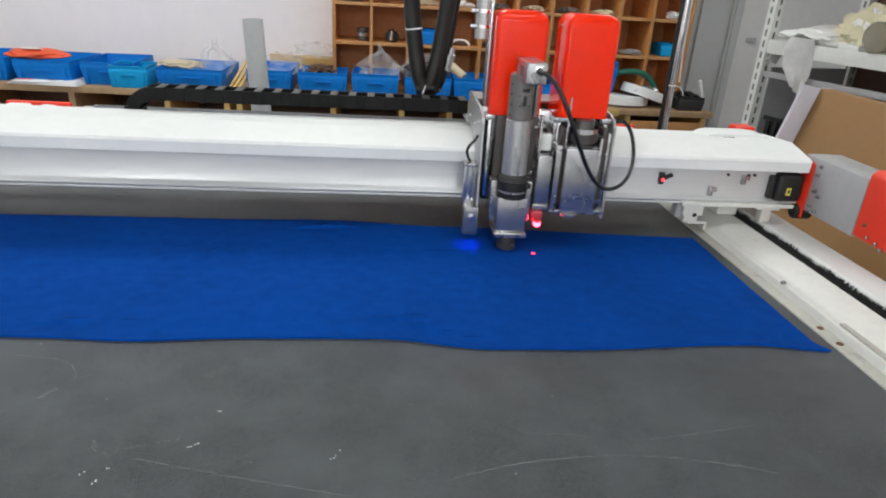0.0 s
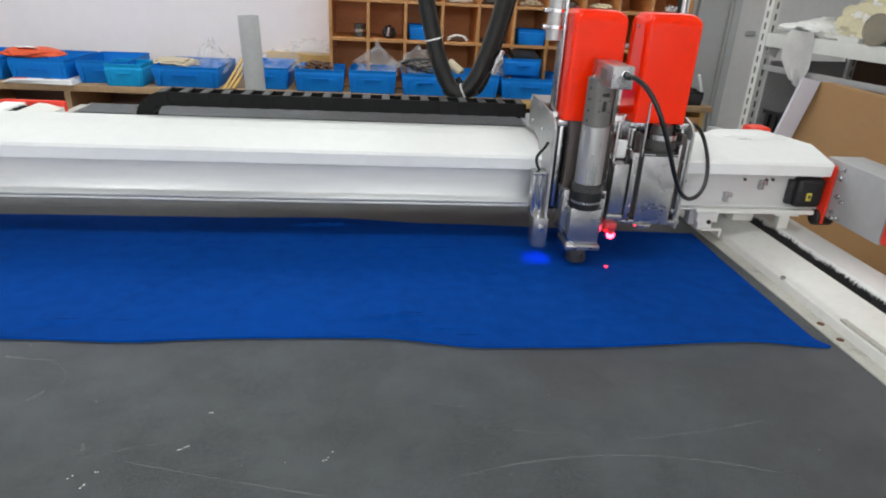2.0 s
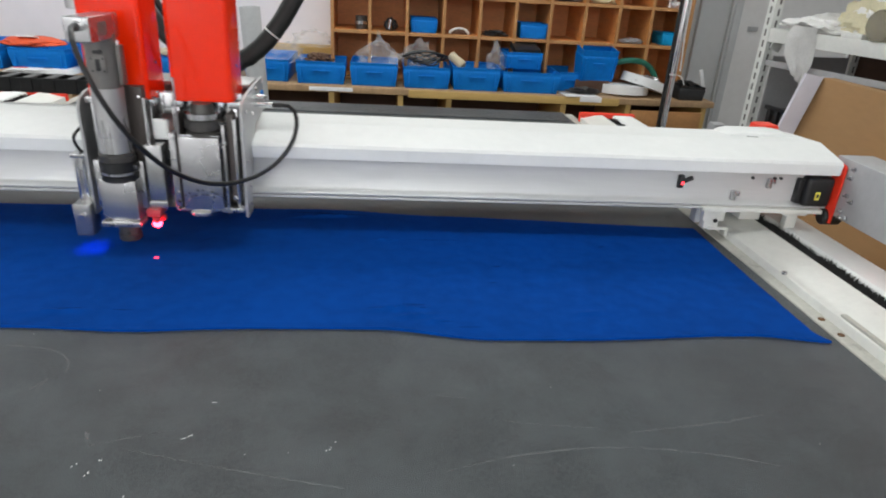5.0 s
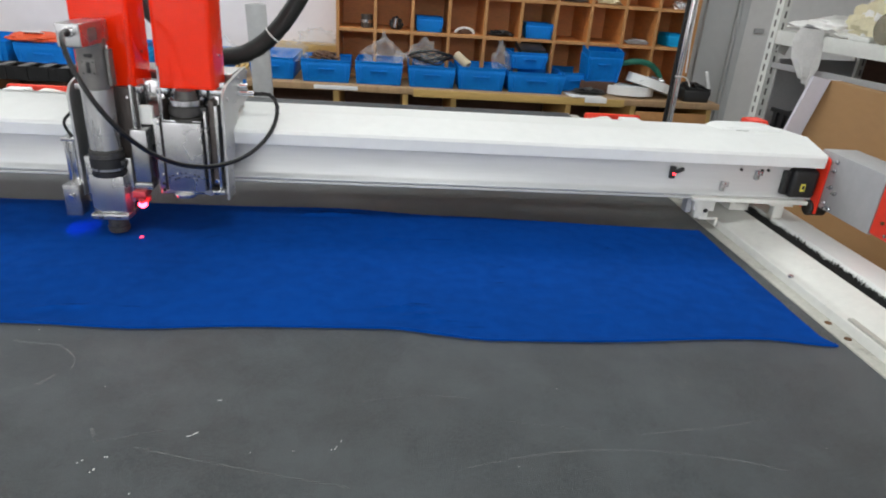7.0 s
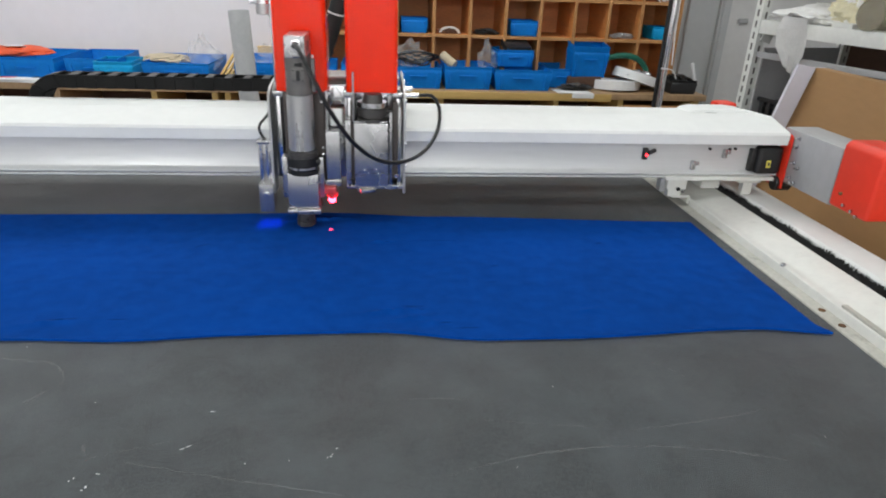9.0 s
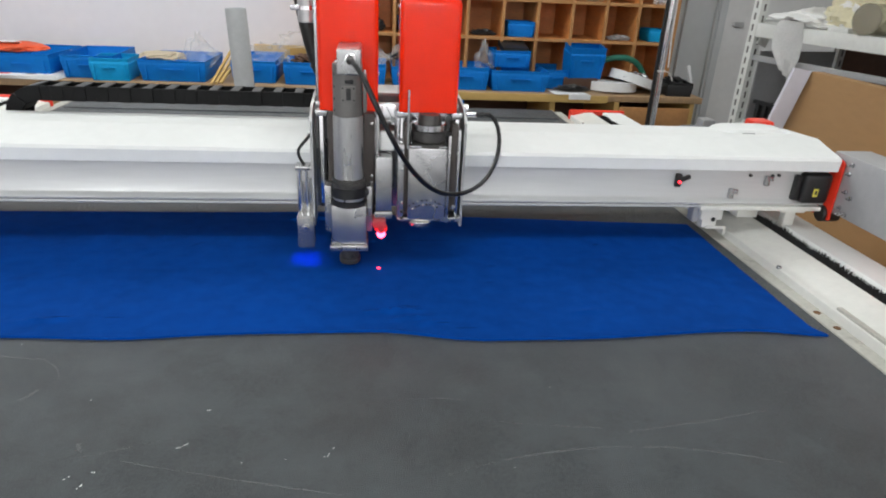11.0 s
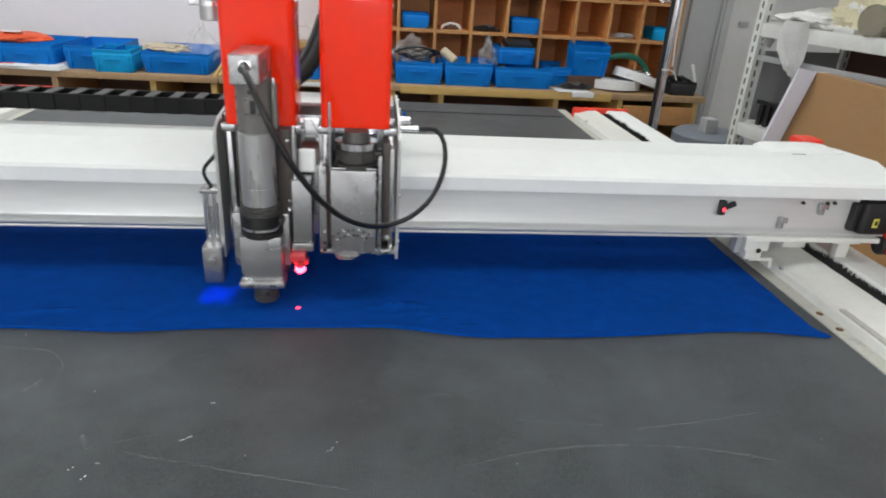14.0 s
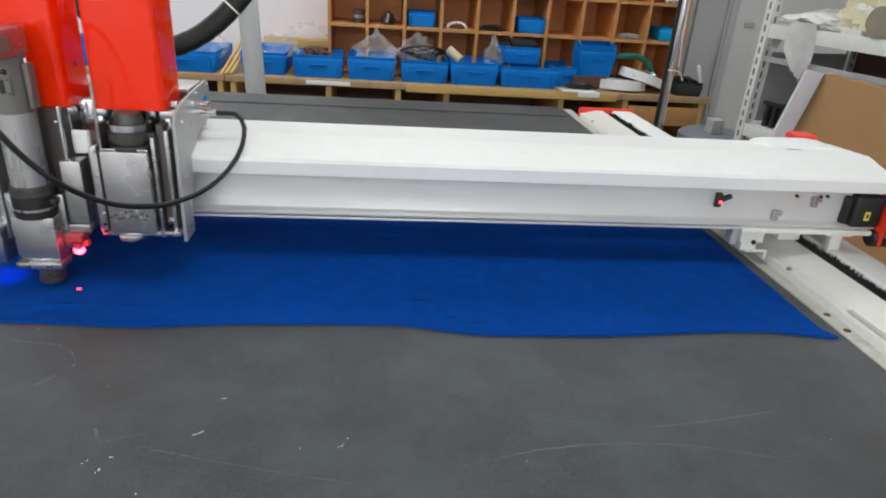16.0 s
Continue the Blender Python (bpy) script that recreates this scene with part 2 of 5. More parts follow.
def soften(bm, offset, seg=2):
    sharp = [e for e in bm.edges if len(e.link_faces) == 2 and e.calc_face_angle(0) > 0.5]
    bmesh.ops.bevel(bm, geom=sharp, offset=offset, segments=seg, profile=0.6, affect="EDGES", clamp_overlap=True)
    return bm


def sweep(bm, pts, r, seg=10):
    """A round cord along points."""
    pts = [Vector(p) for p in pts]
    rings = []
    up = Vector((0.13, 0.2, 1)).normalized()
    for i, p in enumerate(pts):
        d = (pts[min(i + 1, len(pts) - 1)] - pts[max(i - 1, 0)]).normalized()
        u = d.cross(up)
        if u.length < 0.05:
            u = d.cross(Vector((1, 0, 0)))
        u.normalize()
        v = d.cross(u)
        rings.append([bm.verts.new(p + (u * math.cos(k * math.tau / seg) + v * math.sin(k * math.tau / seg)) * r) for k in range(seg)])
    for a, b in zip(rings, rings[1:]):
        for k in range(seg):
            f = bm.faces.new((a[k], a[(k + 1) % seg], b[(k + 1) % seg], b[k]))
            f.smooth = True
    bm.faces.new(list(reversed(rings[0])))
    bm.faces.new(rings[-1])
    bmesh.ops.recalc_face_normals(bm, faces=bm.faces)
    return bm


def bezier(p0, p1, p2, p3, n):
    out = []
    for i in range(n + 1):
        u = i / n
        out.append(Vector(p0) * (1 - u) ** 3 + Vector(p1) * 3 * u * (1 - u) ** 2 + Vector(p2) * 3 * u * u * (1 - u) + Vector(p3) * u ** 3)
    return out


def mesh_of(name, bm, mat):
    me = bpy.data.meshes.new(name)
    bm.to_mesh(me)
    bm.free()
    me.set_sharp_from_angle(angle=radians(38))
    for m in (mat if isinstance(mat, (list, tuple)) else [mat]):
        me.materials.append(m)
    return me


def part(name, bm, mat, parent, label=""):
    """Links a bmesh as one mesh under a thing or part."""
    ob = new(name, mesh_of(name, bm, mat))
    ob.parent = parent
    return tagged(ob, label)


def thing(name, label, category, group="", kind="", at=(0, 0, 0), rz=0):
    ob = new(name)
    ob.empty_display_size = 0.05
    ob.location = at
    ob.rotation_euler = (0, 0, radians(rz))
    return tagged(ob, label, category, group, kind)


def whole(name, bm, mat, label, category, group="", kind="", at=(0, 0, 0), rz=0):
    """A thing that is one mesh."""
    ob = new(name, mesh_of(name, bm, mat))
    ob.location = at
    ob.rotation_euler = (0, 0, radians(rz))
    return tagged(ob, label, category, group, kind)


# ---- the room ----
X0, X1, Y0, Y1, ZC = -4.6, 3.9, -3.2, 4.95, 3.05
whole("floor", slab(X0, X1, Y0, Y1, -0.1, 0), FLOORM, "grey painted concrete workshop floor", "floor", kind="structure")
whole("ceiling", slab(X0 - 0.2, X1 + 0.2, Y0 - 0.2, Y1 + 0.2, ZC, ZC + 0.1), CEIL, "plain white workshop ceiling", "ceiling", kind="structure")
whole("wall_north", slab(X0 - 0.2, 2.18, Y1, Y1 + 0.2, 0, ZC), WALLW, "plain white painted wall behind the workbench", "wall", kind="structure")
whole("wall_west", slab(X0 - 0.2, X0, Y0, Y1, 0, ZC), WALLW, "plain white painted side wall", "wall", kind="structure")
whole("wall_south", slab(X0 - 0.2, X1 + 0.2, Y0 - 0.2, Y0, 0, ZC), WALLW, "plain white painted wall", "wall", kind="structure")
whole("wall_east", slab(X1, X1 + 0.2, Y0, Y1, 0, ZC), WALLW, "plain white painted side wall", "wall", kind="structure")
wall_g = thing("wall_partition", "grey sheet metal partition with vertical ribs", "wall", kind="structure")
WALLB = material("pale_grey_wall_paint", (0.72, 0.72, 0.71), 0.6, vary=0.04, scale=2)
part("partition_side", slab(2.745, X1 + 0.2, Y1 - 0.02, Y1 - 0.001, 0, ZC - 0.01), WALLB, wall_g, "paler grey wall section")
part("partition_sheet", slab(2.18, X1 + 0.2, Y1, Y1 + 0.2, 0, ZC), WALLG, wall_g)
for px, pw in ((2.415, 0.018), (2.665, 0.02), (2.71, 0.06)):
    part("rib", slab(px - pw / 2, px + pw / 2, Y1 - 0.035, Y1 - 0.002, 0, ZC - 0.01, 0.006), WALLG, wall_g)
for lx, ly, watts in LAMPS:
    lamp = thing("ceiling_lamp", "unseen white ceiling lamp, added to light the room", "lamp", "ceiling lamps", at=(lx, ly, ZC if ly > -2 else 2.65))
    # added fill row hangs lower so its light reaches into the shelf
    if ly < -2:
        for dx in (-0.5, 0.5):
            part("hanger", rod(bmesh.new(), (dx, 0, -0.002), (dx, 0, ZC - 2.65), 0.005, 8), STEEL, lamp)
    part("housing", slab(-0.66, 0.66, -0.28, 0.28, -0.09, -0.002, 0.01), WHITE, lamp)

# ---- cutting table ----
TZ = 0.85
BX0, BX1, BY0, BY1 = -1.32, 0.935, 0.2, 3.15
table = thing("cutting_table", "flatbed cutting machine table with dark grey felt conveyor belt", "machine")
bm = bmesh.new()
prof = [(BY0, TZ), (BY1, TZ)]
prof += [(BY1 + 0.045 * math.sin(a), TZ - 0.045 + 0.045 * math.cos(a)) for a in [radians(d) for d in range(15, 181, 15)]]
prof += [(BY0, TZ - 0.09)]
part("conveyor_belt", extrude_profile(bm, prof, "x", BX0, BX1), BELT, table, "dark grey felt belt with pale scuffs")
part("belt_seam", slab(BX0 + 0.02, BX1 - 0.02, 2.93, 2.965, TZ + 0.001, TZ + 0.004, 0.001), BELT, table)
for sx, ex in ((BX1 - 0.012, 0.03), (BX0, -0.03)):
    bm = rod(bmesh.new(), (sx, BY1 + 0.01, TZ - 0.045), (sx + ex, BY1 + 0.01, TZ - 0.045), 0.042, 24)
    part("roller_end", bm, ALU, table, "bare aluminium roller end")


def rail(sign, inner):
    """One side rail: edge strip, white running beam, bristle slot and outer guard."""
    def sx(a, b):
        lo, hi = sorted((inner + sign * a, inner + sign * b))
        return lo, hi
    RY0, RY1 = 0.16, 2.93
    part("edge_strip", slab(*sx(0.0, 0.038), RY0, 3.1, TZ - 0.04, TZ + 0.003, 0.001), ALUDIRTY, table, "worn grey aluminium strip beside the belt")
    pr = [(0.032, 0.78), (0.032, 0.868), (0.034, 0.872), (0.042, 0.874), (0.046, 0.8725), (0.06, 0.876), (0.1, 0.886), (0.137, 0.888), (0.143, 0.88), (0.143, 0.78)]
    part("rail_beam", extrude_profile(bmesh.new(), [(inner + sign * u, v) for u, v in pr], "y", RY0, RY1), RAILW, table, "white painted running rail with a groove")
    pr = [(0.188, 0.78), (0.188, 0.882), (0.194, 0.889), (0.276, 0.889), (0.289, 0.884), (0.294, 0.866), (0.294, 0.7), (0.276, 0.7), (0.276, 0.78)]
    part("outer_guard", extrude_profile(bmesh.new(), [(inner + sign * u, v) for u, v in pr], "y", RY0, RY1), WHITE, table, "white painted outer guard")
    bm = bmesh.new()
    rnd = random.Random(5)
    for k in range(8600):
        y = RY0 + 0.05 + (RY1 - RY0 - 0.1) * k / 8600
        x = inner + sign * (0.149 + 0.034 * rnd.random())
        lean, hgt = rnd.uniform(-0.01, 0.01), 0.011 + 0.006 * rnd.random() + 0.002 * math.sin(y * 31) + 0.002 * math.sin(y * 83)
        a = Vector((x, y, 0.872))
        tip = a + Vector((lean, rnd.uniform(-0.012, 0.012), hgt))
        w = 0.0026
        vs = [bm.verts.new(a + Vector(d)) for d in ((-w, -w, 0), (w, -w, 0), (0, w, 0))] + [bm.verts.new(tip)]
        for f in ((0, 1, 3), (1, 2, 3), (2, 0, 3)):
            bm.faces.new([vs[i] for i in f])
    part("bristle", bm, BRUSH, table, "black sealing brush in the rail slot")["kind"] = "stuff"
    part("slot_bed", slab(*sx(0.143, 0.188), RY0, RY1, 0.78, 0.873), BRUSH, table)
    part("end_cap", slab(*sx(0.028, 0.3), RY1, RY1 + 0.03, 0.7, 0.897, 0.012), REDPL, table, "red rail end cap")
    part("side_frame", slab(*sx(0.02, 0.275), RY0, RY1, 0.42, 0.70, 0.01), WHITE, table)
    for y in (0.4, 1.5, 2.7):
        part("leg", slab(*sx(0.08, 0.2), y - 0.06, y + 0.06, 0.0, 0.42, 0.008), WHITE, table)


rail(1, BX1)
rail(-1, BX0)
part("under_frame", slab(BX0 + 0.1, BX1 - 0.1, BY0 + 0.1, BY1 - 0.15, 0.5, TZ - 0.095), GREYPL, table)
for ry in (1.012, 1.075):
    bm = bmesh.new()
    rod(bm, (0.953, ry, TZ + 0.001), (0.953, ry, TZ + 0.0045), 0.0075, 14)
    part("rusty_screw", bm, RUST, table, "rusty countersunk screw head")
for ry in (1.25, 1.78, 2.3, 2.75):
    bm = bmesh.new()
    rod(bm, (0.971, ry, 0.8725), (0.971, ry, 0.878), 0.006, 12)
    part("rail_screw", bm, STEEL, table)
bm = slab(0.974, 0.986, 0.88, 1.053, 0.868, 0.8785, 0.001)
gi = part("groove_insert", bm, ALUDIRTY, table, "grey slot insert in the rail")
part("insert_line", slab(0.978, 0.9815, 0.885, 1.048, 0.8782, 0.8792), ALUDIRTY, gi)
part("insert_plug", slab(0.9755, 0.9845, 0.868, 0.885, 0.8782, 0.8796, 0.0004), RUBBER, gi)


# ---- blue cloth on the belt ----
def step(x, a, b):
    u = min(1, max(0, (x - a) / (b - a)))
    return u * u * (3 - 2 * u)


def front_edge(x):
    return 1.026 - 0.0365 * step(x, 0.02, 0.24) + 0.019 * step(x, 0.4, 0.75) - 0.025 * step(x, 0.76, 0.93) - 0.013 * math.exp(-((x + 0.42) / 0.12) ** 2)


def back_edge(x):
    return 1.645 + 0.012 * math.exp(-((x + 0.15) / 0.2) ** 2) - 0.022 * step(x, -0.1, 0.2) - 0.045 * step(x, 0.2, 0.92)


bm = bmesh.new()
NX, NY = 300, 90
top = []
for i in range(NX + 1):
    row = []
    for j in range(NY + 1):
        v = j / NY
        x = -1.26 + (0.899 + 0.015 * math.exp(-(v / 0.04) ** 2) + 0.006 * v * v + 1.26) * i / NX
        y = front_edge(x) * (1 - v) + back_edge(x) * v
        p = Vector((x * 2.2, y * 9, 0))
        z = TZ + 0.004 + 0.0018 * noise.noise(p) + 0.0008 * noise.noise(p * 3.1)
        z += 0.005 * math.exp(-((y - front_edge(x)) / 0.012) ** 2) * (0.5 + 0.5 * noise.noise(Vector((x * 5, 0, 3))))
        for wx, wy, wl, wh in ((0.06, 1.1, 0.05, 0.006), (0.1, 1.072, 0.035, 0.005), (0.14, 1.055, 0.03, 0.004), (-0.12, 1.6, 0.08, 0.006), (0.46, 1.09, 0.03, 0.004), (0.04, 1.45, 0.03, 0.004), (-0.57, 1.08, 0.05, 0.004)):
            z += 1.5 * wh * math.exp(-((x - wx) / wl) ** 2 - ((y - wy - 0.12 * (x - wx)) / 0.005) ** 2)
        row.append(bm.verts.new((x, y, z)))
    top.append(row)
for i in range(NX):
    for j in range(NY):
        f = bm.faces.new((top[i][j], top[i + 1][j], top[i + 1][j + 1], top[i][j + 1]))
        f.smooth = True
rim = [top[i][0] for i in range(NX + 1)] + [top[NX][j] for j in range(1, NY + 1)] + [top[i][NY] for i in range(NX - 1, -1, -1)] + [top[0][j] for j in range(NY - 1, 0, -1)]
low = [bm.verts.new((v.co.x, v.co.y, TZ + 0.0008)) for v in rim]
for k in range(len(rim)):
    f = bm.faces.new((rim[k], low[k], low[(k + 1) % len(rim)], rim[(k + 1) % len(rim)]))
    f.material_index = 1
bmesh.ops.recalc_face_normals(bm, faces=bm.faces)
cloth = whole("cloth_sheet", bm, [CLOTH, CLOTH_EDGE], "royal blue knitted cloth spread flat on the belt", "fabric")
rnd = random.Random(11)
# knife slits and pinched folds as dark marks; the folds' shade is painted
for wx, wy, wl, ww, tilt in ((0.063, 1.1, 0.022, 0.0022, 8), (0.098, 1.105, 0.034, 0.0016, -2), (0.1, 1.117, 0.03, 0.0013, -3), (0.15, 1.052, 0.03, 0.0014, -3), (0.2, 1.03, 0.03, 0.0012, 0), (0.052, 1.447, 0.012, 0.0024, 5),
                             (0.16, 1.449, 0.09, 0.001, 0), (0.59, 1.43, 0.01, 0.0024, 10), (-0.11, 1.622, 0.13, 0.0028, -3), (0.3, 1.3, 0.012, 0.0016, 0), (0.28, 1.22, 0.014, 0.0014, 5), (0.46, 1.09, 0.02, 0.0014, -8), (-0.55, 1.09, 0.03, 0.0014, 4), (-0.45, 1.085, 0.025, 0.0012, 0), (-0.38, 1.43, 0.025, 0.0012, 40)):
    bm = bmesh.new()
    n = 9
    up = [bm.verts.new((wl * (2 * i / n - 1), ww * math.sin(math.pi * i / n) * (0.7 + 0.3 * math.sin(i * 2.1)), 0)) for i in range(1, n)]
    dn = [bm.verts.new((wl * (2 * i / n - 1), -ww * math.sin(math.pi * i / n) * (0.8 + 0.2 * math.cos(i * 1.7)), 0)) for i in range(1, n)]
    for i in range(n - 2):
        bm.faces.new((dn[i], dn[i + 1], up[i + 1], up[i]))
    p = part("cloth_mark", bm, CLOTH_DARK, cloth, "short dark cut mark in the cloth, fold shade in its colour")
    q = Vector((wx * 2.2, wy * 9, 0))
    p.location = (wx, wy, TZ + 0.0058 + 0.0018 * noise.noise(q))
    p.rotation_euler = (0, 0, radians(tilt))
for lx, ly, n, size in ((-0.573, 1.004, 1, 2), (-0.399, 0.841, 1, 2), (-0.337, 0.685, 2, 3), (-0.368, 0.678, 2, 3), (-0.344, 0.661, 3, 4), (-0.151, 0.694, 1, 2), (-0.039, 0.702, 3, 3),
                        (-0.029, 0.717, 1, 3), (0.317, 0.845, 1, 2.2), (-0.283, 0.622, 2, 3), (-0.093, 0.697, 1, 1.5), (0.7, 0.7, 1, 1.6), (0.22, 0.665, 1, 1.6)):
    bm = bmesh.new()
    for k in range(n):
        spread = 0.0025 * (n - 1)
        box(bm, lx + rnd.uniform(-spread, spread), ly + rnd.uniform(-spread, spread), TZ + 0.0011, size * rnd.uniform(0.0006, 0.0009), 0.001, 0.0011, 0.0003, (0, 0, rnd.uniform(20, 90)), 1)
    whole("lint_scrap", bm, RAG, "tiny white lint scrap on the belt", "scrap", "lint on the belt")
for a, b in (((-0.222, 0.8083), (-0.2155, 0.8092)), ((-0.245, 0.7265), (-0.239, 0.729)), ((-0.237, 0.731), (-0.231, 0.736))):
    u = Vector((*a, TZ + 0.0013))
    v = Vector((*b, TZ + 0.0013))
    whole("thread_end", sweep(bmesh.new(), bezier(u, u.lerp(v, 0.3) + Vector((0, 0.0012, 0)), u.lerp(v, 0.7) - Vector((0, 0.001, 0)), v, 8), 0.00042, 6), RAG, "short white thread end on the belt", "thread", "lint on the belt")


def scuff(points, width, seed):
    """A faint pale scratch worn into the belt."""
    r2 = random.Random(seed)
    bm = bmesh.new()
    pts = bezier(*points, 40)
    rows = []
    for i, p in enumerate(pts):
        d = (pts[min(i + 1, 40)] - pts[max(i - 1, 0)]).normalized()
        n = Vector((-d.y, d.x, 0)) * width * (0.5 + 0.5 * abs(noise.noise(Vector((i * 0.31, seed, 0)))) * 2)
        rows.append((bm.verts.new((p.x + n.x, p.y + n.y, TZ + 0.0006)), bm.verts.new((p.x - n.x, p.y - n.y, TZ + 0.0006))))
    for i, (a, c) in enumerate(zip(rows, rows[1:])):
        if r2.random() < 0.95:
            bm.faces.new((a[0], a[1], c[1], c[0]))
    part("scuff_mark", bm, SCUFF, table, "faint pale scratch in the belt")


for pts, wdt, seed in (
        (((-0.599, 0.971, 0), (-0.56, 0.961, 0), (-0.541, 0.959, 0), (-0.513, 0.957, 0)), 0.0035, 1),
        (((-0.504, 0.844, 0), (-0.497, 0.85, 0), (-0.491, 0.861, 0), (-0.487, 0.873, 0)), 0.006, 2),
        (((-0.522, 0.957, 0), (-0.487, 0.94, 0), (-0.467, 0.912, 0), (-0.471, 0.886, 0)), 0.0025, 3),
        (((-0.311, 0.707, 0), (-0.233, 0.683, 0), (-0.147, 0.661, 0), (-0.011, 0.628, 0)), 0.0022, 4),
        (((-0.379, 0.745, 0), (-0.375, 0.733, 0), (-0.367, 0.722, 0), (-0.361, 0.714, 0)), 0.004, 5),
        (((-0.366, 0.716, 0), (-0.322, 0.729, 0), (-0.294, 0.738, 0), (-0.258, 0.747, 0)), 0.0016, 6),
        (((0.41, 0.731, 0), (0.501, 0.742, 0), (0.57, 0.751, 0), (0.65, 0.77, 0)), 0.0024, 7),
        (((0.125, 0.655, 0), (0.279, 0.712, 0), (0.452, 0.714, 0), (0.61, 0.655, 0)), 0.0024, 8),
        (((-0.003, 0.808, 0), (0.05, 0.824, 0), (0.105, 0.832, 0), (0.176, 0.816, 0)), 0.0014, 9),
        (((0.513, 0.908, 0), (0.538, 0.891, 0), (0.542, 0.877, 0), (0.565, 0.85, 0)), 0.0022, 10),
        (((-0.6, 0.6, 0), (-0.4, 0.615, 0), (-0.2, 0.605, 0), (0.1, 0.6, 0)), 0.0014, 12),
        (((0.19, 0.768, 0), (0.24, 0.757, 0), (0.3, 0.748, 0), (0.37, 0.742, 0)), 0.0014, 13)):
    scuff([Vector(p) for p in pts], wdt, seed)

# ---- gantry that crosses the table ----
gantry = thing("cutter_gantry", "white machine gantry beam spanning the cutting table", "gantry")
GX0, GX1 = -1.6, 1.2
pr = [(0.172, 1.045), (0.172, 0.974), (0.168, 0.9675), (0.162, 0.965), (0.159, 0.961), (0.16, 0.957), (0.17, 0.955), (0.36, 0.955), (0.36, 1.06), (0.2, 1.06)]
part("beam", extrude_profile(bmesh.new(), pr, "x", GX0, GX1), ALUPALE, gantry, "pale aluminium beam face")
pr = [(0.15, 1.05), (0.142, 1.052), (0.139, 1.08), (0.144, 1.087), (0.25, 1.112), (0.26, 1.111), (0.4, 1.103), (0.402, 1.04), (0.396, 1.04), (0.394, 1.09), (0.26, 1.1), (0.15, 1.074), (0.148, 1.056)]
part("top_cover", extrude_profile(bmesh.new(), pr, "x", GX0, GX1), WHITE, gantry, "white folded sheet metal cover")
bm = bmesh.new()
rod(bm, (GX0, 0.163, 0.951), (GX1 - 0.01, 0.163, 0.951), 0.0035, 10)
part("guide_edge", bm, ALUPALE, gantry)
pr = [(0.968, 1.098), (0.975, 1.107), (0.985, 1.112), (1.005, 1.116), (1.12, 1.117), (1.16, 1.113), (1.199, 1.098)]
part("motor_hump", soften(extrude_profile(bmesh.new(), pr, "y", 0.315, 0.398), 0.003), WHITE, gantry, "white domed motor cover")
part("hump_slot", slab(1.02, 1.055, 0.3, 0.303, 1.105, 1.1095), BLACK, gantry)
part("rear_cap", slab(1.13, 1.195, 0.43, 0.49, 1.0, 1.116, 0.012), REDPL, gantry)
for sx in (1.201, -1.609):
    pr = [(0.132, 0.925), (0.132, 1.074), (0.138, 1.08), (0.25, 1.106), (0.4, 1.098), (0.4, 0.925)]
    part("end_plate", extrude_profile(bmesh.new(), pr, "x", sx + 0.002, sx + 0.007), REDPL, gantry, "red painted end plate")
part("arm_box", slab(1.211, 1.31, -0.062, 0.185, 0.945, 1.097, 0.004), GREYPL, gantry, "grey sheet metal arm with bolts")
pr = [(1.209, 0.95), (1.209, 1.11), (1.222, 1.122), (1.3, 1.122), (1.325, 1.1), (1.325, 0.95)]
part("operator_box", soften(extrude_profile(bmesh.new(), pr, "y", -0.2, -0.063), 0.01, 3), REDPL, gantry, "red painted end box")
for by, bz in ((0.112, 1.078), (0.114, 1.055), (0.108, 1.01), (0.088, 1.0), (0.114, 0.966), (0.09, 0.956), (0.108, 0.952)):
    bm = bmesh.new()
    rod(bm, (1.199, by, bz), (1.2115, by, bz), 0.0028, 8)
    rod(bm, (1.2065, by, bz), (1.2115, by, bz), 0.0062, 10)
    part("bolt", bm, STEEL, gantry)
for by, bz in ((-0.1, 0.99), (-0.12, 0.965), (-0.15, 0.96), (-0.17, 0.953)):
    bm = bmesh.new()
    rod(bm, (1.2035, by, bz), (1.2095, by, bz), 0.0045, 10)
    part("bolt", bm, RUST if bz > 0.98 else STEEL, gantry)
motor = part("servo_motor", box(bmesh.new(), 1.161, 0.182, 1.004, 0.076, 0.075, 0.08, 0.014, None, 4), BLACK, gantry, "black servo motor with a yellow label")
part("motor_flange", slab(1.107, 1.1225, 0.155, 0.2, 0.97, 1.036, 0.004), BLACK, motor)
part("label", slab(1.15, 1.163, 0.1425, 0.1442, 0.985, 1.006), YELLOW, motor)
part("label_print", slab(1.154, 1.16, 0.1418, 0.1424, 0.991, 1.001), BLACK, motor)
bm = bmesh.new()
rod(bm, (1.195, 0.16, 0.935), (1.245, 0.16, 0.935), 0.022, 20)
part("cable_gland", bm, BLACK, gantry)
# sensor and small fittings on the beam face
sens = part("limit_sensor", box(bmesh.new(), 0.792, 0.166, 1.018, 0.014, 0.013, 0.034, 0.003), BLACK, gantry, "black limit sensor with a red light")
part("sensor_arm", box(bmesh.new(), 0.81, 0.166, 1.023, 0.026, 0.01, 0.01, 0.002, (0, -25, 0)), BLACK, sens)
bm = bmesh.new()
rod(bm, (0.794, 0.1575, 1.015), (0.794, 0.161, 1.015), 0.0038, 12)
part("sensor_light", bm, LEDDIM, sens, "glowing red light")
for x, z in ((0.985, 1.032), (1.045, 1.032), (1.062, 1.033), (1.033, 1.012)):
    bm = bmesh.new()
    rod(bm, (x, 0.166, z), (x, 0.1735, z), 0.004, 10)
    part("screw", bm, BLACK, gantry)
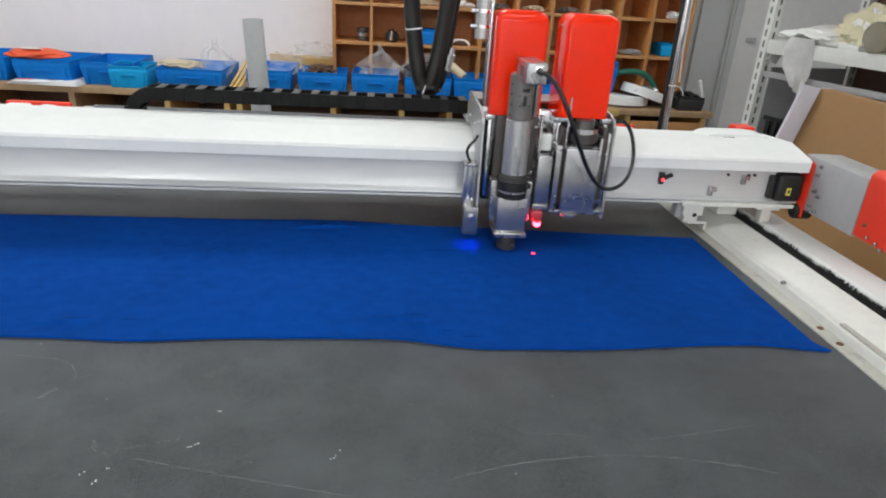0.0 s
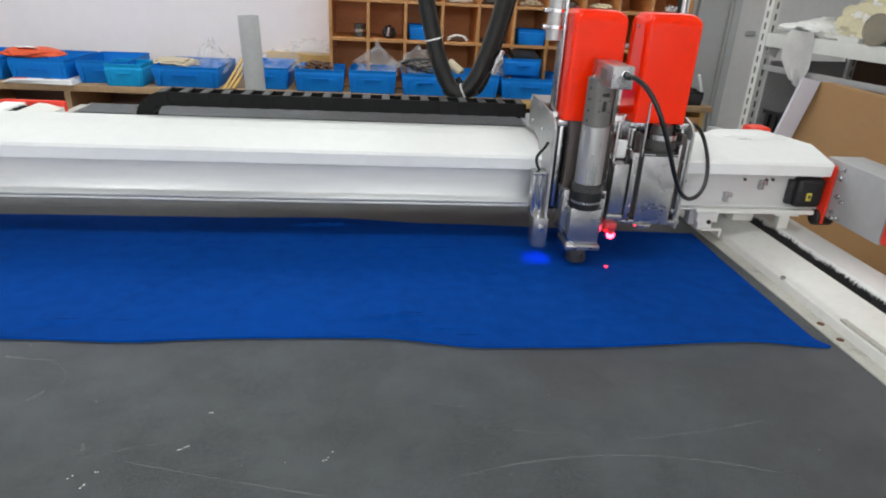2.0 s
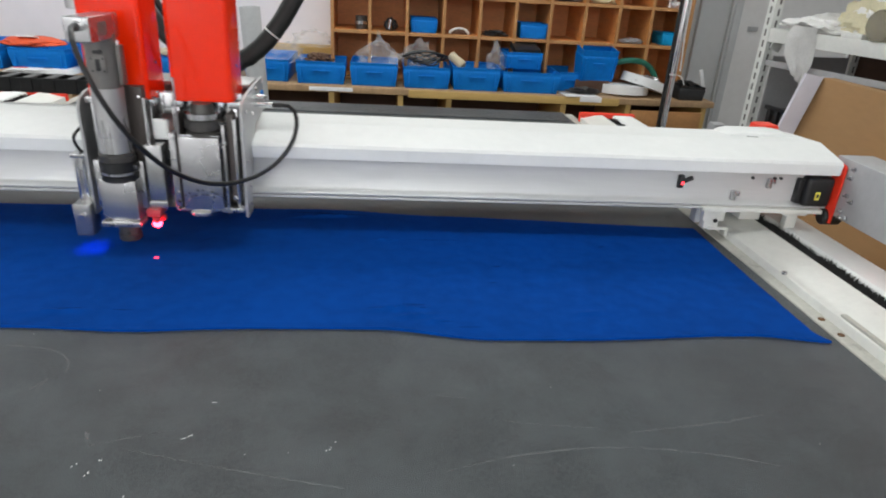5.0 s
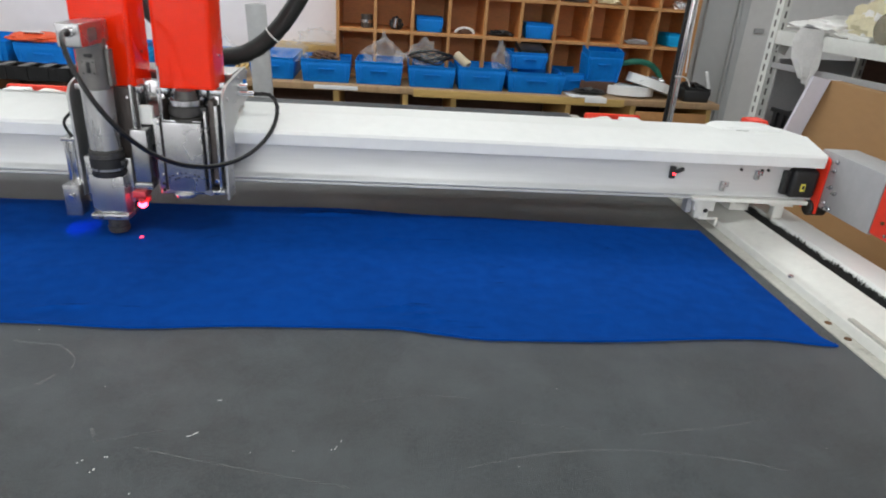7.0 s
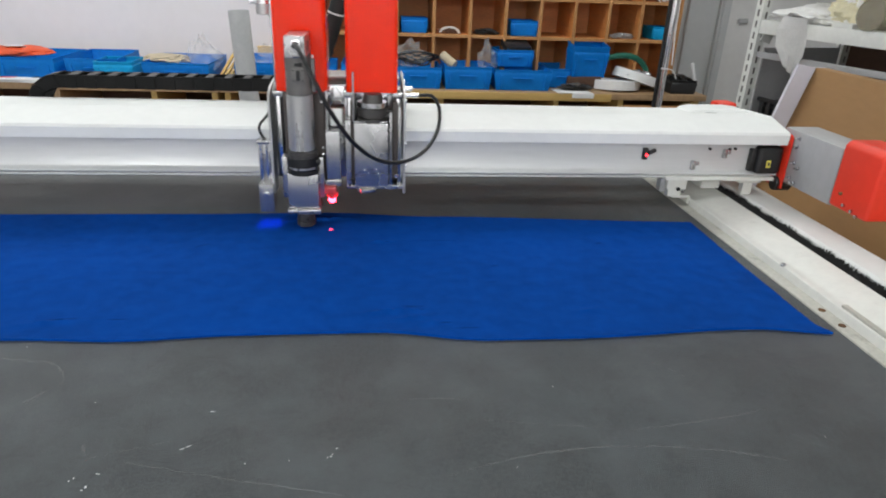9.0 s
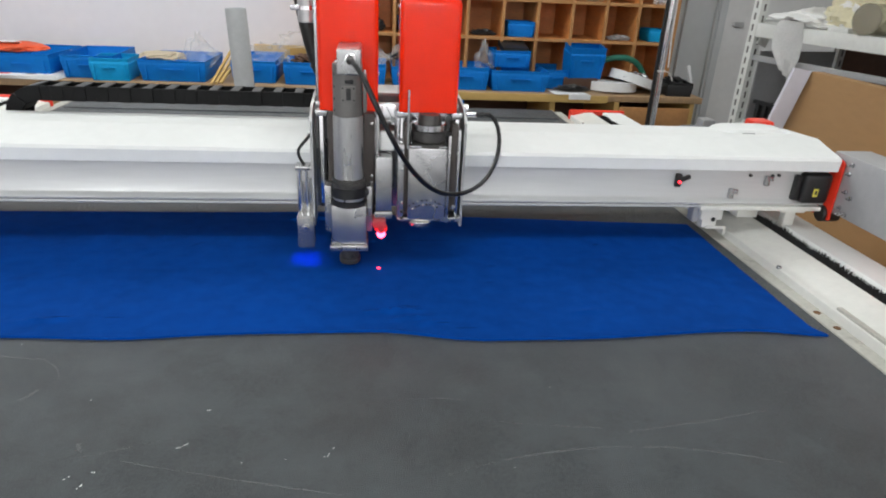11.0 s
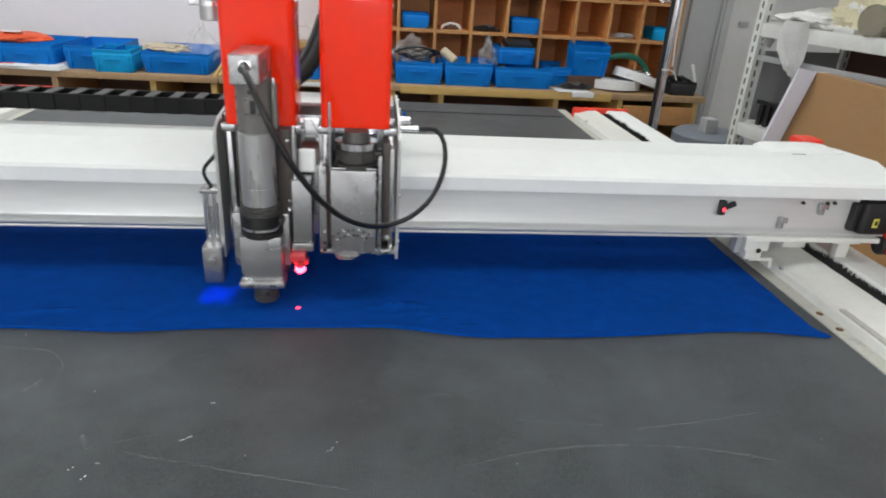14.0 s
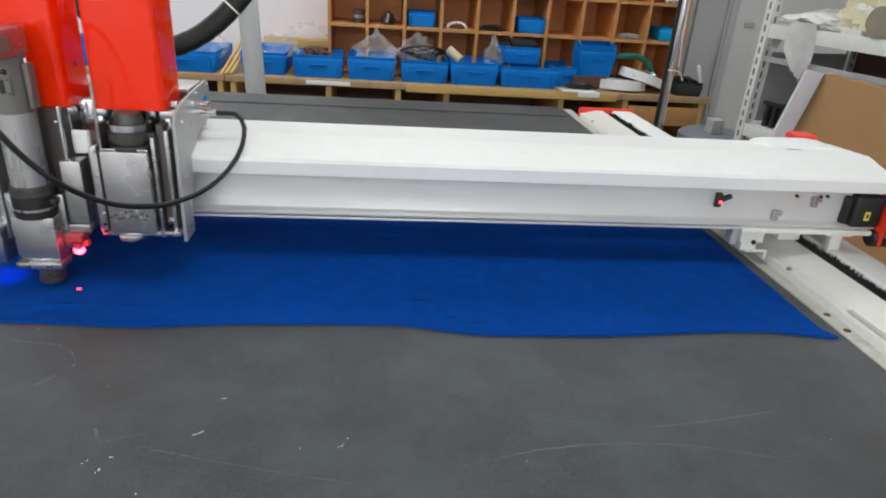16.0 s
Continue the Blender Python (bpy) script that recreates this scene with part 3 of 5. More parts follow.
for x, z in ((1.03, 1.02), (0.94, 0.985)):
    p = part("bracket_clip", box(bmesh.new(), x, 0.165, z, 0.012, 0.012, 0.026, 0.002), ALU, gantry)
    bm = box(bmesh.new(), x + 0.013, 0.168, z + 0.004, 0.01, 0.007, 0.012, 0.001)
    part("clip_tab", bm, STEEL, p)
part("foot_rail", slab(0.86, 1.19, 0.15, 0.36, 0.943, 0.9545, 0.002), RAILW, gantry, "white painted flange under the beam")
# brackets that ride on the rail
for bx in (0.915, -1.32):
    b1 = part("rail_bracket", box(bmesh.new(), bx, 0.2, 0.922, 0.06, 0.03, 0.036, 0.003), RAILW, gantry, "white rail bracket with a hook")
    part("bracket_web", box(bmesh.new(), bx - 0.003, 0.2, 0.897, 0.04, 0.026, 0.03, 0.002), RAILW, b1)
    part("bracket_hook", box(bmesh.new(), bx + 0.018, 0.195, 0.883, 0.058, 0.022, 0.007, 0.001), RAILW, b1)
    part("hook_tip", box(bmesh.new(), bx + 0.044, 0.195, 0.872, 0.007, 0.022, 0.02, 0.001), RAILW, b1)
    bm = bmesh.new()
    rod(bm, (bx + 0.005, 0.185, 0.906), (bx + 0.005, 0.181, 0.906), 0.006, 10)
    part("bracket_bolt", bm, BLACK, b1)
    b2 = part("scraper_block", box(bmesh.new(), bx - 0.036, 0.215, 0.915, 0.018, 0.03, 0.045, 0.004), PVC, gantry)
for bx in (1.14, -1.545):
    b3 = part("guard_bracket", box(bmesh.new(), bx, 0.2, 0.934, 0.07, 0.03, 0.018, 0.002), RAILW, gantry, "white guard bracket")
    part("bracket_stem", box(bmesh.new(), bx - 0.002, 0.2, 0.899, 0.03, 0.022, 0.064, 0.002), RAILW, b3)
# carrier blocks in the slot join beam and rail
for bx in (1.05, -1.45):
    part("carrier_block", slab(bx - 0.03, bx + 0.03, 0.24, 0.34, 0.89, 0.954, 0.004), RAILW, gantry)

# ---- tool carriage ----
carriage = thing("tool_carriage", "aluminium cutting head with two red motor covers", "machine head")


def red_cover(cx, w, y0, y1, z0, z1):
    """A drawn sheet hood: rounded upright edges that run into a rounded top."""
    bm = bmesh.new()
    big, mid = 0.026, (cx, (y0 + y1) / 2)
    levels = [(z0, 0.0015), (z0 + 0.0015, 0.0), (z0 + (z1 - big - z0) * 0.5, 0.0)]
    levels += [(z1 - big + big * math.sin(radians(9 * k)), big * (1 - math.cos(radians(9 * k)))) for k in range(11)]
    rings = []
    for z, inset in levels:
        rc, ring = 0.011 + 0.35 * inset, []
        for k, (sx, sy) in enumerate(((1, 1), (-1, 1), (-1, -1), (1, -1))):
            ox, oy = mid[0] + sx * (w / 2 - inset - rc), mid[1] + sy * ((y1 - y0) / 2 - inset - rc)
            for i in range(7):
                a = radians(90 * k + 15 * i)
                ring.append(bm.verts.new((ox + rc * math.cos(a), oy + rc * math.sin(a), z)))
        rings.append(ring)
    n = len(rings[0])
    for a, b in zip(rings, rings[1:]):
        for i in range(n):
            bm.faces.new((a[i], a[(i + 1) % n], b[(i + 1) % n], b[i])).smooth = True
    bm.faces.new(rings[-1]).smooth = True
    bm.faces.new(list(reversed(rings[0])))
    return bm


def smooth_sharp(ob, angle=35):
    ob.data.set_sharp_from_angle(angle=radians(angle))


for cx, w in ((-0.063, 0.124), (0.107, 0.126)):
    cov = part("motor_cover", red_cover(cx, w, 0.072, 0.185, 1.19, 1.432), RED, carriage, "glossy red motor cover")
    smooth_sharp(cov)
    for dx in (-1, 1):
        for z in (1.26, 1.4):
            bm = bmesh.new()
            rod(bm, (cx + dx * (w / 2 - 0.001), 0.13, z), (cx + dx * (w / 2 + 0.003), 0.13, z), 0.0035, 10)
            part("cover_screw", bm, STEEL, cov)
    part("motor_body", slab(cx - 0.04, cx + 0.04, 0.09, 0.165, 1.165, 1.2, 0.004), STEEL, carriage)
# side plates
pl = [(0.055, 0.935), (0.055, 1.172), (0.068, 1.188), (0.1, 1.198), (0.2, 1.206), (0.31, 1.21), (0.322, 1.2), (0.324, 1.13), (0.2, 1.118), (0.14, 1.03), (0.115, 1.0), (0.115, 0.935)]
for sx, nm in ((-0.142, 1), (0.188, 2)):
    sp = part("side_plate", extrude_profile(bmesh.new(), pl, "x", sx - 0.0027, sx + 0.0027), PLATE, carriage, "brushed aluminium side plate")
    for y, z in ((0.09, 1.168), (0.08, 1.06), (0.09, 1.0), (0.16, 1.15), (0.27, 1.15), (0.3, 1.2), (0.21, 1.198), (0.085, 0.96)):
        bm = bmesh.new()
        o = 1 if nm == 2 else -1
        rod(bm, (sx + o * 0.0027, y, z), (sx + o * 0.0065, y, z), 0.0045, 10)
        part("plate_screw", bm, CHROME, sp)
part("rear_plate", slab(-0.138, 0.18, 0.312, 0.32, 1.06, 1.205, 0.001), PLATE, carriage)
part("top_plate", slab(-0.138, 0.18, 0.205, 0.312, 1.2, 1.208, 0.001), PLATE, carriage)
part("back_plate", slab(-0.138, 0.003, 0.118, 0.13, 0.96, 1.2, 0.001), ALU, carriage, "flat aluminium mounting plate")
for x0, x1, z0, z1 in ((0.0365, 0.18, 0.96, 1.2), (0.0031, 0.0364, 0.96, 1.104), (0.0031, 0.0364, 1.155, 1.2)):
    part("back_plate", slab(x0, x1, 0.118, 0.13, z0, z1, 0.001), ALU, carriage, "flat aluminium mounting plate")
part("rear_block", slab(-0.13, 0.172, 0.13, 0.15, 0.965, 1.04, 0.002), BLACK, carriage)
part("cover_gap_plate", slab(0.0, 0.039, 0.1, 0.105, 1.156, 1.2, 0.001), CHROME, carriage)
part("cover_plate", slab(0.0395, 0.0475, 0.08, 0.178, 1.11, 1.187, 0.001), STEEL, carriage, "polished metal plate beside the second cover")
for z in (1.125, 1.17):
    part("plate_screw", lathe(bmesh.new(), (0.0435, 0.0805, z), (0.0435, 0.0775, z), [(0, 0.003), (0.002, 0.003), (0.003, 0.002)], 10), CHROME, carriage)
# added white block in place of the lit beam cover behind the gap
part("beam_gap_block", slab(0.003, 0.034, 0.058, 0.07, 1.108, 1.152, 0.006, 4), WHITE, carriage, "white block standing for the beam seen through a gap")
# linear guides, seen beside the tools
for gx in (-0.122, -0.006, 0.052, 0.172):
    g = part("linear_guide", slab(gx - 0.007, gx + 0.007, 0.085, 0.117, 0.97, 1.19, 0.002), BLACK, carriage, "black linear guide")
    part("guide_rail", slab(gx - 0.004, gx + 0.004, 0.079, 0.085, 0.98, 1.185, 0.001), CHROME, g)
    part("guide_top", box(bmesh.new(), gx, 0.085, 1.183, 0.026, 0.02, 0.014, 0.003), ALU, carriage)
# knife tool that rises and sinks
AX, AY = -0.063, 0.02
tool = part("knife_tool", lathe(bmesh.new(), (AX, AY, 1.06), (AX, AY, 1.3), [(0, 0.0295), (0.002, 0.031), (0.034, 0.031), (0.0355, 0.0302), (0.037, 0.031), (0.132, 0.031), (0.1335, 0.029)], 40), SATIN, carriage, "silver oscillating knife motor")
smooth_sharp(tool, 18)
bm = lathe(bmesh.new(), (AX, AY, 1.193), (AX, AY, 1.3), [(0, 0.0288), (0.001, 0.03), (0.102, 0.03), (0.104, 0.0285)], 40)
u = part("tool_upper", bm, DARKMET, tool, "grey anodised upper housing")
smooth_sharp(u)
for z in (1.205, 1.228, 1.252, 1.276):
    for ang in (207,):
        a = radians(ang)
        bm = bmesh.new()
        d = Vector((math.cos(a), math.sin(a), 0))
        p = Vector((AX, AY, z))
        rod(bm, p + d * 0.028, p + d * 0.0306, 0.0032, 10)
        part("vent_hole", bm, BLACK, u)
part("service_window", slab(AX - 0.0025, AX + 0.0075, AY - 0.0322, AY - 0.02, 1.228, 1.252, 0.003, 3), BLACK, u)
wf = part("window_frame", slab(AX - 0.012, AX + 0.0165, AY - 0.0312, AY - 0.02, 1.2245, 1.2555, 0.001), DARKMET, u)
for dx in (-0.0085, 0.013):
    for z in (1.2285, 1.2515):
        bm = bmesh.new()
        rod(bm, (AX + dx, AY - 0.0318, z), (AX + dx, AY - 0.03, z), 0.0018, 8)
        part("frame_screw", bm, BLACK, wf)
part("vent_slot", slab(AX - 0.006, AX + 0.0125, AY - 0.0304, AY - 0.02, 1.259, 1.269, 0.004, 3), BLACK, u)
bm = slab(AX - 0.016, AX + 0.0285, -0.086, AY + 0.026, 1.2885, 1.334, 0.003, 3)
blk = part("connector_block", bm, ALU, tool, "brushed aluminium connector block")
for k in range(7):
    for s in (-1, 1):
        y = -0.03 + k * 0.006
        part("cooling_slot", slab(AX + 0.00625 + s * 0.0223 - 0.0005, AX + 0.00625 + s * 0.0223 + 0.0005, y - 0.02, y - 0.0165, 1.298, 1.322), DARKMET, blk)
bm = bmesh.new()
lathe(bm, (AX + 0.009, -0.086, 1.318), (AX + 0.009, -0.111, 1.318), [(0, 0.0095), (0.005, 0.0095), (0.0055, 0.0075), (0.009, 0.0075)], 16)
plugp = part("plug", bm, CHROME, blk, "silver threaded cable plug")
part("boot", lathe(bmesh.new(), (AX + 0.009, -0.0945, 1.318), (AX + 0.009, -0.114, 1.316), [(0, 0.0072), (0.01, 0.0068), (0.019, 0.0055)], 16), RUBBER, plugp, "black rubber cable boot")
for a in (200, 335):
    p = Vector((AX + 0.023 * math.cos(radians(a)), AY + 0.023 * math.sin(radians(a)), 1.2965))
    part("cap_screw", lathe(bmesh.new(), p, p + Vector((0, 0, 0.006)), [(0, 0.003), (0.005, 0.003), (0.006, 0.002)], 10), CHROME, u)
ring = part("clamp_ring", lathe(bmesh.new(), (AX, AY, 1.0), (AX, AY, 1.024), [(0, 0.0335), (0.002, 0.0355), (0.012, 0.036), (0.0125, 0.033), (0.0145, 0.033)], 36), RUBBER, tool, "black clamp ring")
smooth_sharp(ring)
part("ring_groove", lathe(bmesh.new(), (AX, AY, 1.0145), (AX, AY, 1.02), [(0, 0.0335), (0.001, 0.0345), (0.0045, 0.0345), (0.0055, 0.0335)], 36), SATIN, tool)
ring = part("clamp_ring", lathe(bmesh.new(), (AX, AY, 1.02), (AX, AY, 1.045), [(0, 0.034), (0.001, 0.0365), (0.021, 0.0365), (0.023, 0.0345)], 36), RUBBER, tool, "black clamp ring")
smooth_sharp(ring)
band = part("steel_ring", lathe(bmesh.new(), (AX, AY, 1.043), (AX, AY, 1.064), [(0, 0.0355), (0.001, 0.0365), (0.009, 0.0365), (0.0095, 0.034), (0.012, 0.034), (0.0125, 0.035), (0.0165, 0.035), (0.018, 0.0325)], 36), CANMET, tool, "dull steel collar")
smooth_sharp(band)
for a in (235, 262, 289):
    d = Vector((math.cos(radians(a)), math.sin(radians(a)), 0))
    p = Vector((AX, AY, 1.0475))
    part("band_hole", rod(bmesh.new(), p + d * 0.035, p + d * 0.0368, 0.0018, 8), BLACK, band)
part("motor_label", slab(AX - 0.019, AX - 0.0185, AY - 0.0262, AY - 0.0245, 1.095, 1.185), GREYPL, tool)
part("housing_tab", slab(AX + 0.0305, AX + 0.0385, AY - 0.012, AY + 0.012, 1.2, 1.276, 0.002), DARKMET, u, "grey side tab on the housing")
part("tab_pin", rod(bmesh.new(), (AX + 0.0345, AY - 0.006, 1.276), (AX + 0.0345, AY - 0.006, 1.285), 0.003, 10), CHROME, u)
part("ring_lever", box(bmesh.new(), AX + 0.036, AY - 0.005, 1.03, 0.014, 0.018, 0.012, 0.003), BLACK, tool)
part("tool_holder", slab(AX - 0.037, AX + 0.037, -0.003, 0.075, 0.914, 1.002, 0.003), ALU, tool, "square aluminium tool holder")
part("holder_flank", slab(AX - 0.052, AX - 0.0375, 0.02, 0.075, 0.935, 1.04, 0.003), ALU, tool)
part("holder_flank", slab(AX + 0.0375, AX + 0.05, 0.02, 0.075, 0.935, 1.04, 0.003), ALU, tool)
fp = part("foot_plate", slab(AX - 0.041, AX + 0.041, -0.012, 0.07, 0.901, 0.9135, 0.003), ALU, tool, "pale aluminium foot plate")
for dx in (-0.022, -0.016, 0.016, 0.022):
    bm = bmesh.new()
    rod(bm, (AX + dx, -0.0135, 0.907), (AX + dx, -0.0115, 0.907), 0.0022, 8)
    part("foot_screw", bm, BLACK, fp)
tip = part("knife_guide", lathe(bmesh.new(), (AX, 0.03, 0.8585), (AX, 0.03, 0.901), [(0, 0.02), (0.003, 0.023), (0.014, 0.0235), (0.015, 0.0215), (0.042, 0.0215)], 30), CANMET, tool, "round dark steel knife guide")
smooth_sharp(tip)
bm = bmesh.new()
rod(bm, (AX + 0.006, 0.0065, 0.88), (AX + 0.006, 0.0085, 0.88), 0.004, 10)
part("guide_hole", bm, BLACK, tip)
part("slide_plate", slab(AX - 0.045, AX + 0.03, 0.062, 0.083, 0.95, 1.19, 0.002), SLIDE, tool, "dark anodised slide plate")
part("slide_body", slab(AX + 0.0305, AX + 0.055, 0.05, 0.083, 0.945, 1.19, 0.002), SLIDE, tool, "dark anodised slide body")
for z in (0.965, 1.04, 1.055, 1.17):
    part("slide_screw", lathe(bmesh.new(), (AX + 0.049, 0.0505, z), (AX + 0.049, 0.047, z), [(0, 0.0034), (0.0025, 0.0034), (0.0035, 0.0024)], 10), CHROME, tool)
# second tool station
BXX = 0.109
part("second_holder", slab(BXX - 0.046, BXX + 0.037, 0.02, 0.085, 0.965, 1.125, 0.003), ALU, carriage, "aluminium second tool holder")
part("holder_step", slab(BXX - 0.044, BXX + 0.037, 0.026, 0.085, 1.1255, 1.129, 0.001), STEEL, carriage)
part("holder_foot", slab(BXX - 0.068, BXX + 0.076, 0.035, 0.1, 0.9535, 0.9635, 0.002), ALU, carriage)
part("left_column", slab(BXX - 0.068, BXX - 0.054, 0.03, 0.075, 0.964, 1.13, 0.002), ALU, carriage, "polished upright bar")
part("column_bar", slab(BXX - 0.0535, BXX - 0.0465, 0.04, 0.075, 0.975, 1.17, 0.001), SLIDE, carriage)
part("holder_skirt", slab(BXX + 0.0405, BXX + 0.047, 0.035, 0.1, 0.951, 1.15, 0.002), ALU, carriage, "polished upright bar")
part("guide_cover", slab(BXX + 0.049, BXX + 0.062, 0.05, 0.1, 0.975, 1.17, 0.0015), SLIDE, carriage)
part("right_strip", slab(BXX + 0.0625, BXX + 0.069, 0.046, 0.1, 0.958, 1.16, 0.001), ALU, carriage)
for z in (0.965, 0.98, 1.0, 1.075, 1.12):
    part("column_screw", lathe(bmesh.new(), (BXX - 0.058, 0.0305, z), (BXX - 0.058, 0.0275, z), [(0, 0.0034), (0.002, 0.0034), (0.003, 0.0022)], 10), BLACK if z < 0.99 else CHROME, carriage)
for row, rad in enumerate((0.05, 0.06)):
    for k in range(8):
        a = radians(128 - 9.5 * k)
        x, z = BXX - 0.004 + rad * math.cos(a), 0.95 + rad * math.sin(a)
        part("screw_hole", rod(bmesh.new(), (x, 0.0185, z), (x, 0.0205, z), 0.0021, 8), BLACK if (k + row) % 3 else CHROME, carriage)
part("clamp_nut", lathe(bmesh.new(), (BXX + 0.058, 0.0495, 0.985), (BXX + 0.058, 0.043, 0.985), [(0, 0.006), (0.005, 0.006), (0.0065, 0.004)], 6), CHROME, carriage)
rng = part("collet_ring", lathe(bmesh.new(), (BXX, 0.058, 1.125), (BXX, 0.058, 1.192), [(0, 0.035), (0.002, 0.037), (0.008, 0.037), (0.009, 0.03), (0.014, 0.03), (0.015, 0.038), (0.033, 0.038), (0.034, 0.033), (0.036, 0.037), (0.045, 0.037), (0.046, 0.026), (0.066, 0.022)], 36), CANMET, carriage, "dull dark metal collet ring")
smooth_sharp(rng)
part("collet_band", lathe(bmesh.new(), (BXX, 0.058, 1.1605), (BXX, 0.058, 1.175), [(0, 0.0375), (0.012, 0.0375)], 36), STEEL, rng)
part("collet_lever", box(bmesh.new(), BXX + 0.04, 0.05, 1.15, 0.014, 0.016, 0.012, 0.003), BLACK, rng)
bm = bmesh.new()
rod(bm, (0.062, 0.035, 1.12), (0.062, 0.035, 1.245), 0.0028, 10)
part("setting_rod", bm, STEEL, carriage)
cap = part("blade_cap", lathe(bmesh.new(), (BXX - 0.016, 0.048, 0.9455), (BXX - 0.016, 0.048, 0.9535), [(0, 0.024), (0.002, 0.027), (0.008, 0.027)], 36), ALU, carriage, "round polished blade cap")
# small air cylinder with the laser pointer
cyl = part("air_cylinder", slab(-0.006, 0.029, 0.015, 0.055, 0.985, 1.106, 0.003), ALU, carriage, "small square air cylinder")
bm = bmesh.new()
rod(bm, (-0.002, 0.04, 1.106), (-0.002, 0.04, 1.2), 0.004, 10)
part("cylinder_rod", bm, CHROME, cyl)
part("cylinder_foot", slab(-0.008, 0.03, 0.012, 0.06, 0.968, 0.984, 0.002), ALU, cyl)
# bracket's red colour stands for the pointer lamp shining on it
part("pointer_bracket", slab(-0.012, 0.016, 0.0, 0.045, 0.952, 0.967, 0.002), REDTINT, cyl, "pointer bracket coloured red for the lamp's glow")
lampm = part("laser_pointer", lathe(bmesh.new(), (0.006, 0.006, 0.951), (0.006, 0.006, 0.93), [(0, 0.008), (0.008, 0.008), (0.01, 0.0075), (0.012, 0.006)], 20), REDTINT, carriage, "red laser pointer barrel")
part("pointer_lens", lathe(bmesh.new(), (0.006, 0.006, 0.939), (0.006, 0.006, 0.93), [(0, 0.009), (0.005, 0.0098), (0.009, 0.008), (0.012, 0.004)], 16), LEDRED, lampm, "glowing red pointer lens")
part("pointer_clip", slab(-0.008, 0.02, 0.016, 0.03, 0.938, 0.951, 0.003), REDTINT, carriage, "translucent red pointer holder")
# the pointer's pool of light, made as a small glowing disc
part("laser_spot", lathe(bmesh.new(), (0.001, -0.013, 0.8612), (0.001, -0.013, 0.8625), [(0, 0.0046), (0.0013, 0.0037)], 16), LASER, carriage, "glowing red disc standing for the laser's spot")
# camera-less side sensor with the blue projector
sen = part("edge_sensor", slab(-0.178, -0.1465, 0.072, 0.1, 0.955, 1.066, 0.002), ALU, carriage, "aluminium slide with a blue light projector")
bm = bmesh.new()
for dx in (-0.17, -0.156):
    rod(bm, (dx, 0.07, 0.967), (dx, 0.07, 1.06), 0.0035, 10)
part("slide_rod", bm, CHROME, sen)
part("slide_head", slab(-0.18, -0.146, 0.064, 0.102, 1.06, 1.068, 0.001), ALU, sen)
bm = slab(-0.1765, -0.1735, 0.03, 0.072, 0.893, 0.965, 0.0008)
merge(bm, slab(-0.1445, -0.1415, 0.03, 0.072, 0.893, 0.965, 0.0008))
merge(bm, slab(-0.1736, -0.1444, 0.03, 0.0335, 0.893, 0.965, 0.0008))
merge(bm, slab(-0.1736, -0.1444, 0.0685, 0.072, 0.893, 0.965, 0.0008))
merge(bm, slab(-0.1736, -0.1444, 0.0336, 0.0684, 0.955, 0.965))
part("sensor_block", bm, ALU, sen, "hollow aluminium sensor block")
bm = bmesh.new()
rod(bm, (-0.158, 0.03, 0.94), (-0.158, 0.02, 0.94), 0.007, 14)
part("clamp_knob", bm, STEEL, sen)
part("blue_light", slab(-0.164, -0.154, 0.047, 0.055, 0.926, 0.929), LEDBLUE, sen, "glowing blue projector window")
bm = sweep(bmesh.new(), bezier((-0.162, 0.085, 1.067), (-0.19, 0.08, 1.11), (-0.158, 0.08, 1.11), (-0.148, 0.09, 1.135), 14), 0.0035, 8)
part("sensor_cable", bm, CABLE, sen)
# upright air tube behind the first cover
bm = lathe(bmesh.new(), (-0.148, 0.14, 1.36), (-0.148, 0.14, 1.75), [(0, 0.018), (0.002, 0.02), (0.388, 0.02), (0.39, 0.018)], 24)
vac = part("air_filter", bm, SATIN, carriage, "upright silver air cylinder")
for z in (1.385, 1.42, 1.47):
    part("band_clip", lathe(bmesh.new(), (-0.148, 0.14, z), (-0.148, 0.14, z + 0.008), [(0, 0.0215), (0.008, 0.0215)], 24), CHROME, vac)
    part("clip_lug", box(bmesh.new(), -0.172, 0.13, z + 0.004, 0.018, 0.014, 0.009, 0.001), STEEL, vac)
part("tube_strut", slab(-0.134, -0.128, 0.12, 0.165, 1.17, 1.46, 0.001), ALU, carriage, "tall aluminium strut")
# right hand air fittings
bm = bmesh.new()
rod(bm, (0.19, 0.21, 1.178), (0.215, 0.21, 1.178), 0.007, 12)
fitg = part("air_fitting", bm, CHROME, carriage, "chrome air fitting with a blue collar")
bm = bmesh.new()
rod(bm, (0.2, 0.235, 1.186), (0.206, 0.235, 1.186), 0.0048, 12)
part("blue_collar", bm, BIN, fitg)
bm = bmesh.new()
rod(bm, (0.188, 0.2, 1.163), (0.232, 0.2, 1.163), 0.0065, 12)
part("cable_socket", bm, CHROME, fitg)
bm = bmesh.new()
rod(bm, (0.232, 0.2, 1.163), (0.252, 0.2, 1.163), 0.005, 12)
part("cable_boot", bm, RUBBER, fitg)
part("chain_bracket", slab(-0.158, -0.1465, 0.415, 0.485, 1.122, 1.163, 0.003), CHAINBLACK, carriage, "black chain end bracket")
part("bracket_plate", slab(-0.1465, 0.0, 0.319, 0.49, 1.118, 1.124, 0.001), GREYPL, carriage)
# signal cable from the knife plug to the socket, in short rigid pieces
CABLE_N = 42
cable_mesh = mesh_of("cable_piece", lathe(bmesh.new(), (0, 0, -0.0125), (0, 0, 0.0125), [(0, 0.0048), (0.025, 0.0048)], 14), CABLE)
cable_bits = []
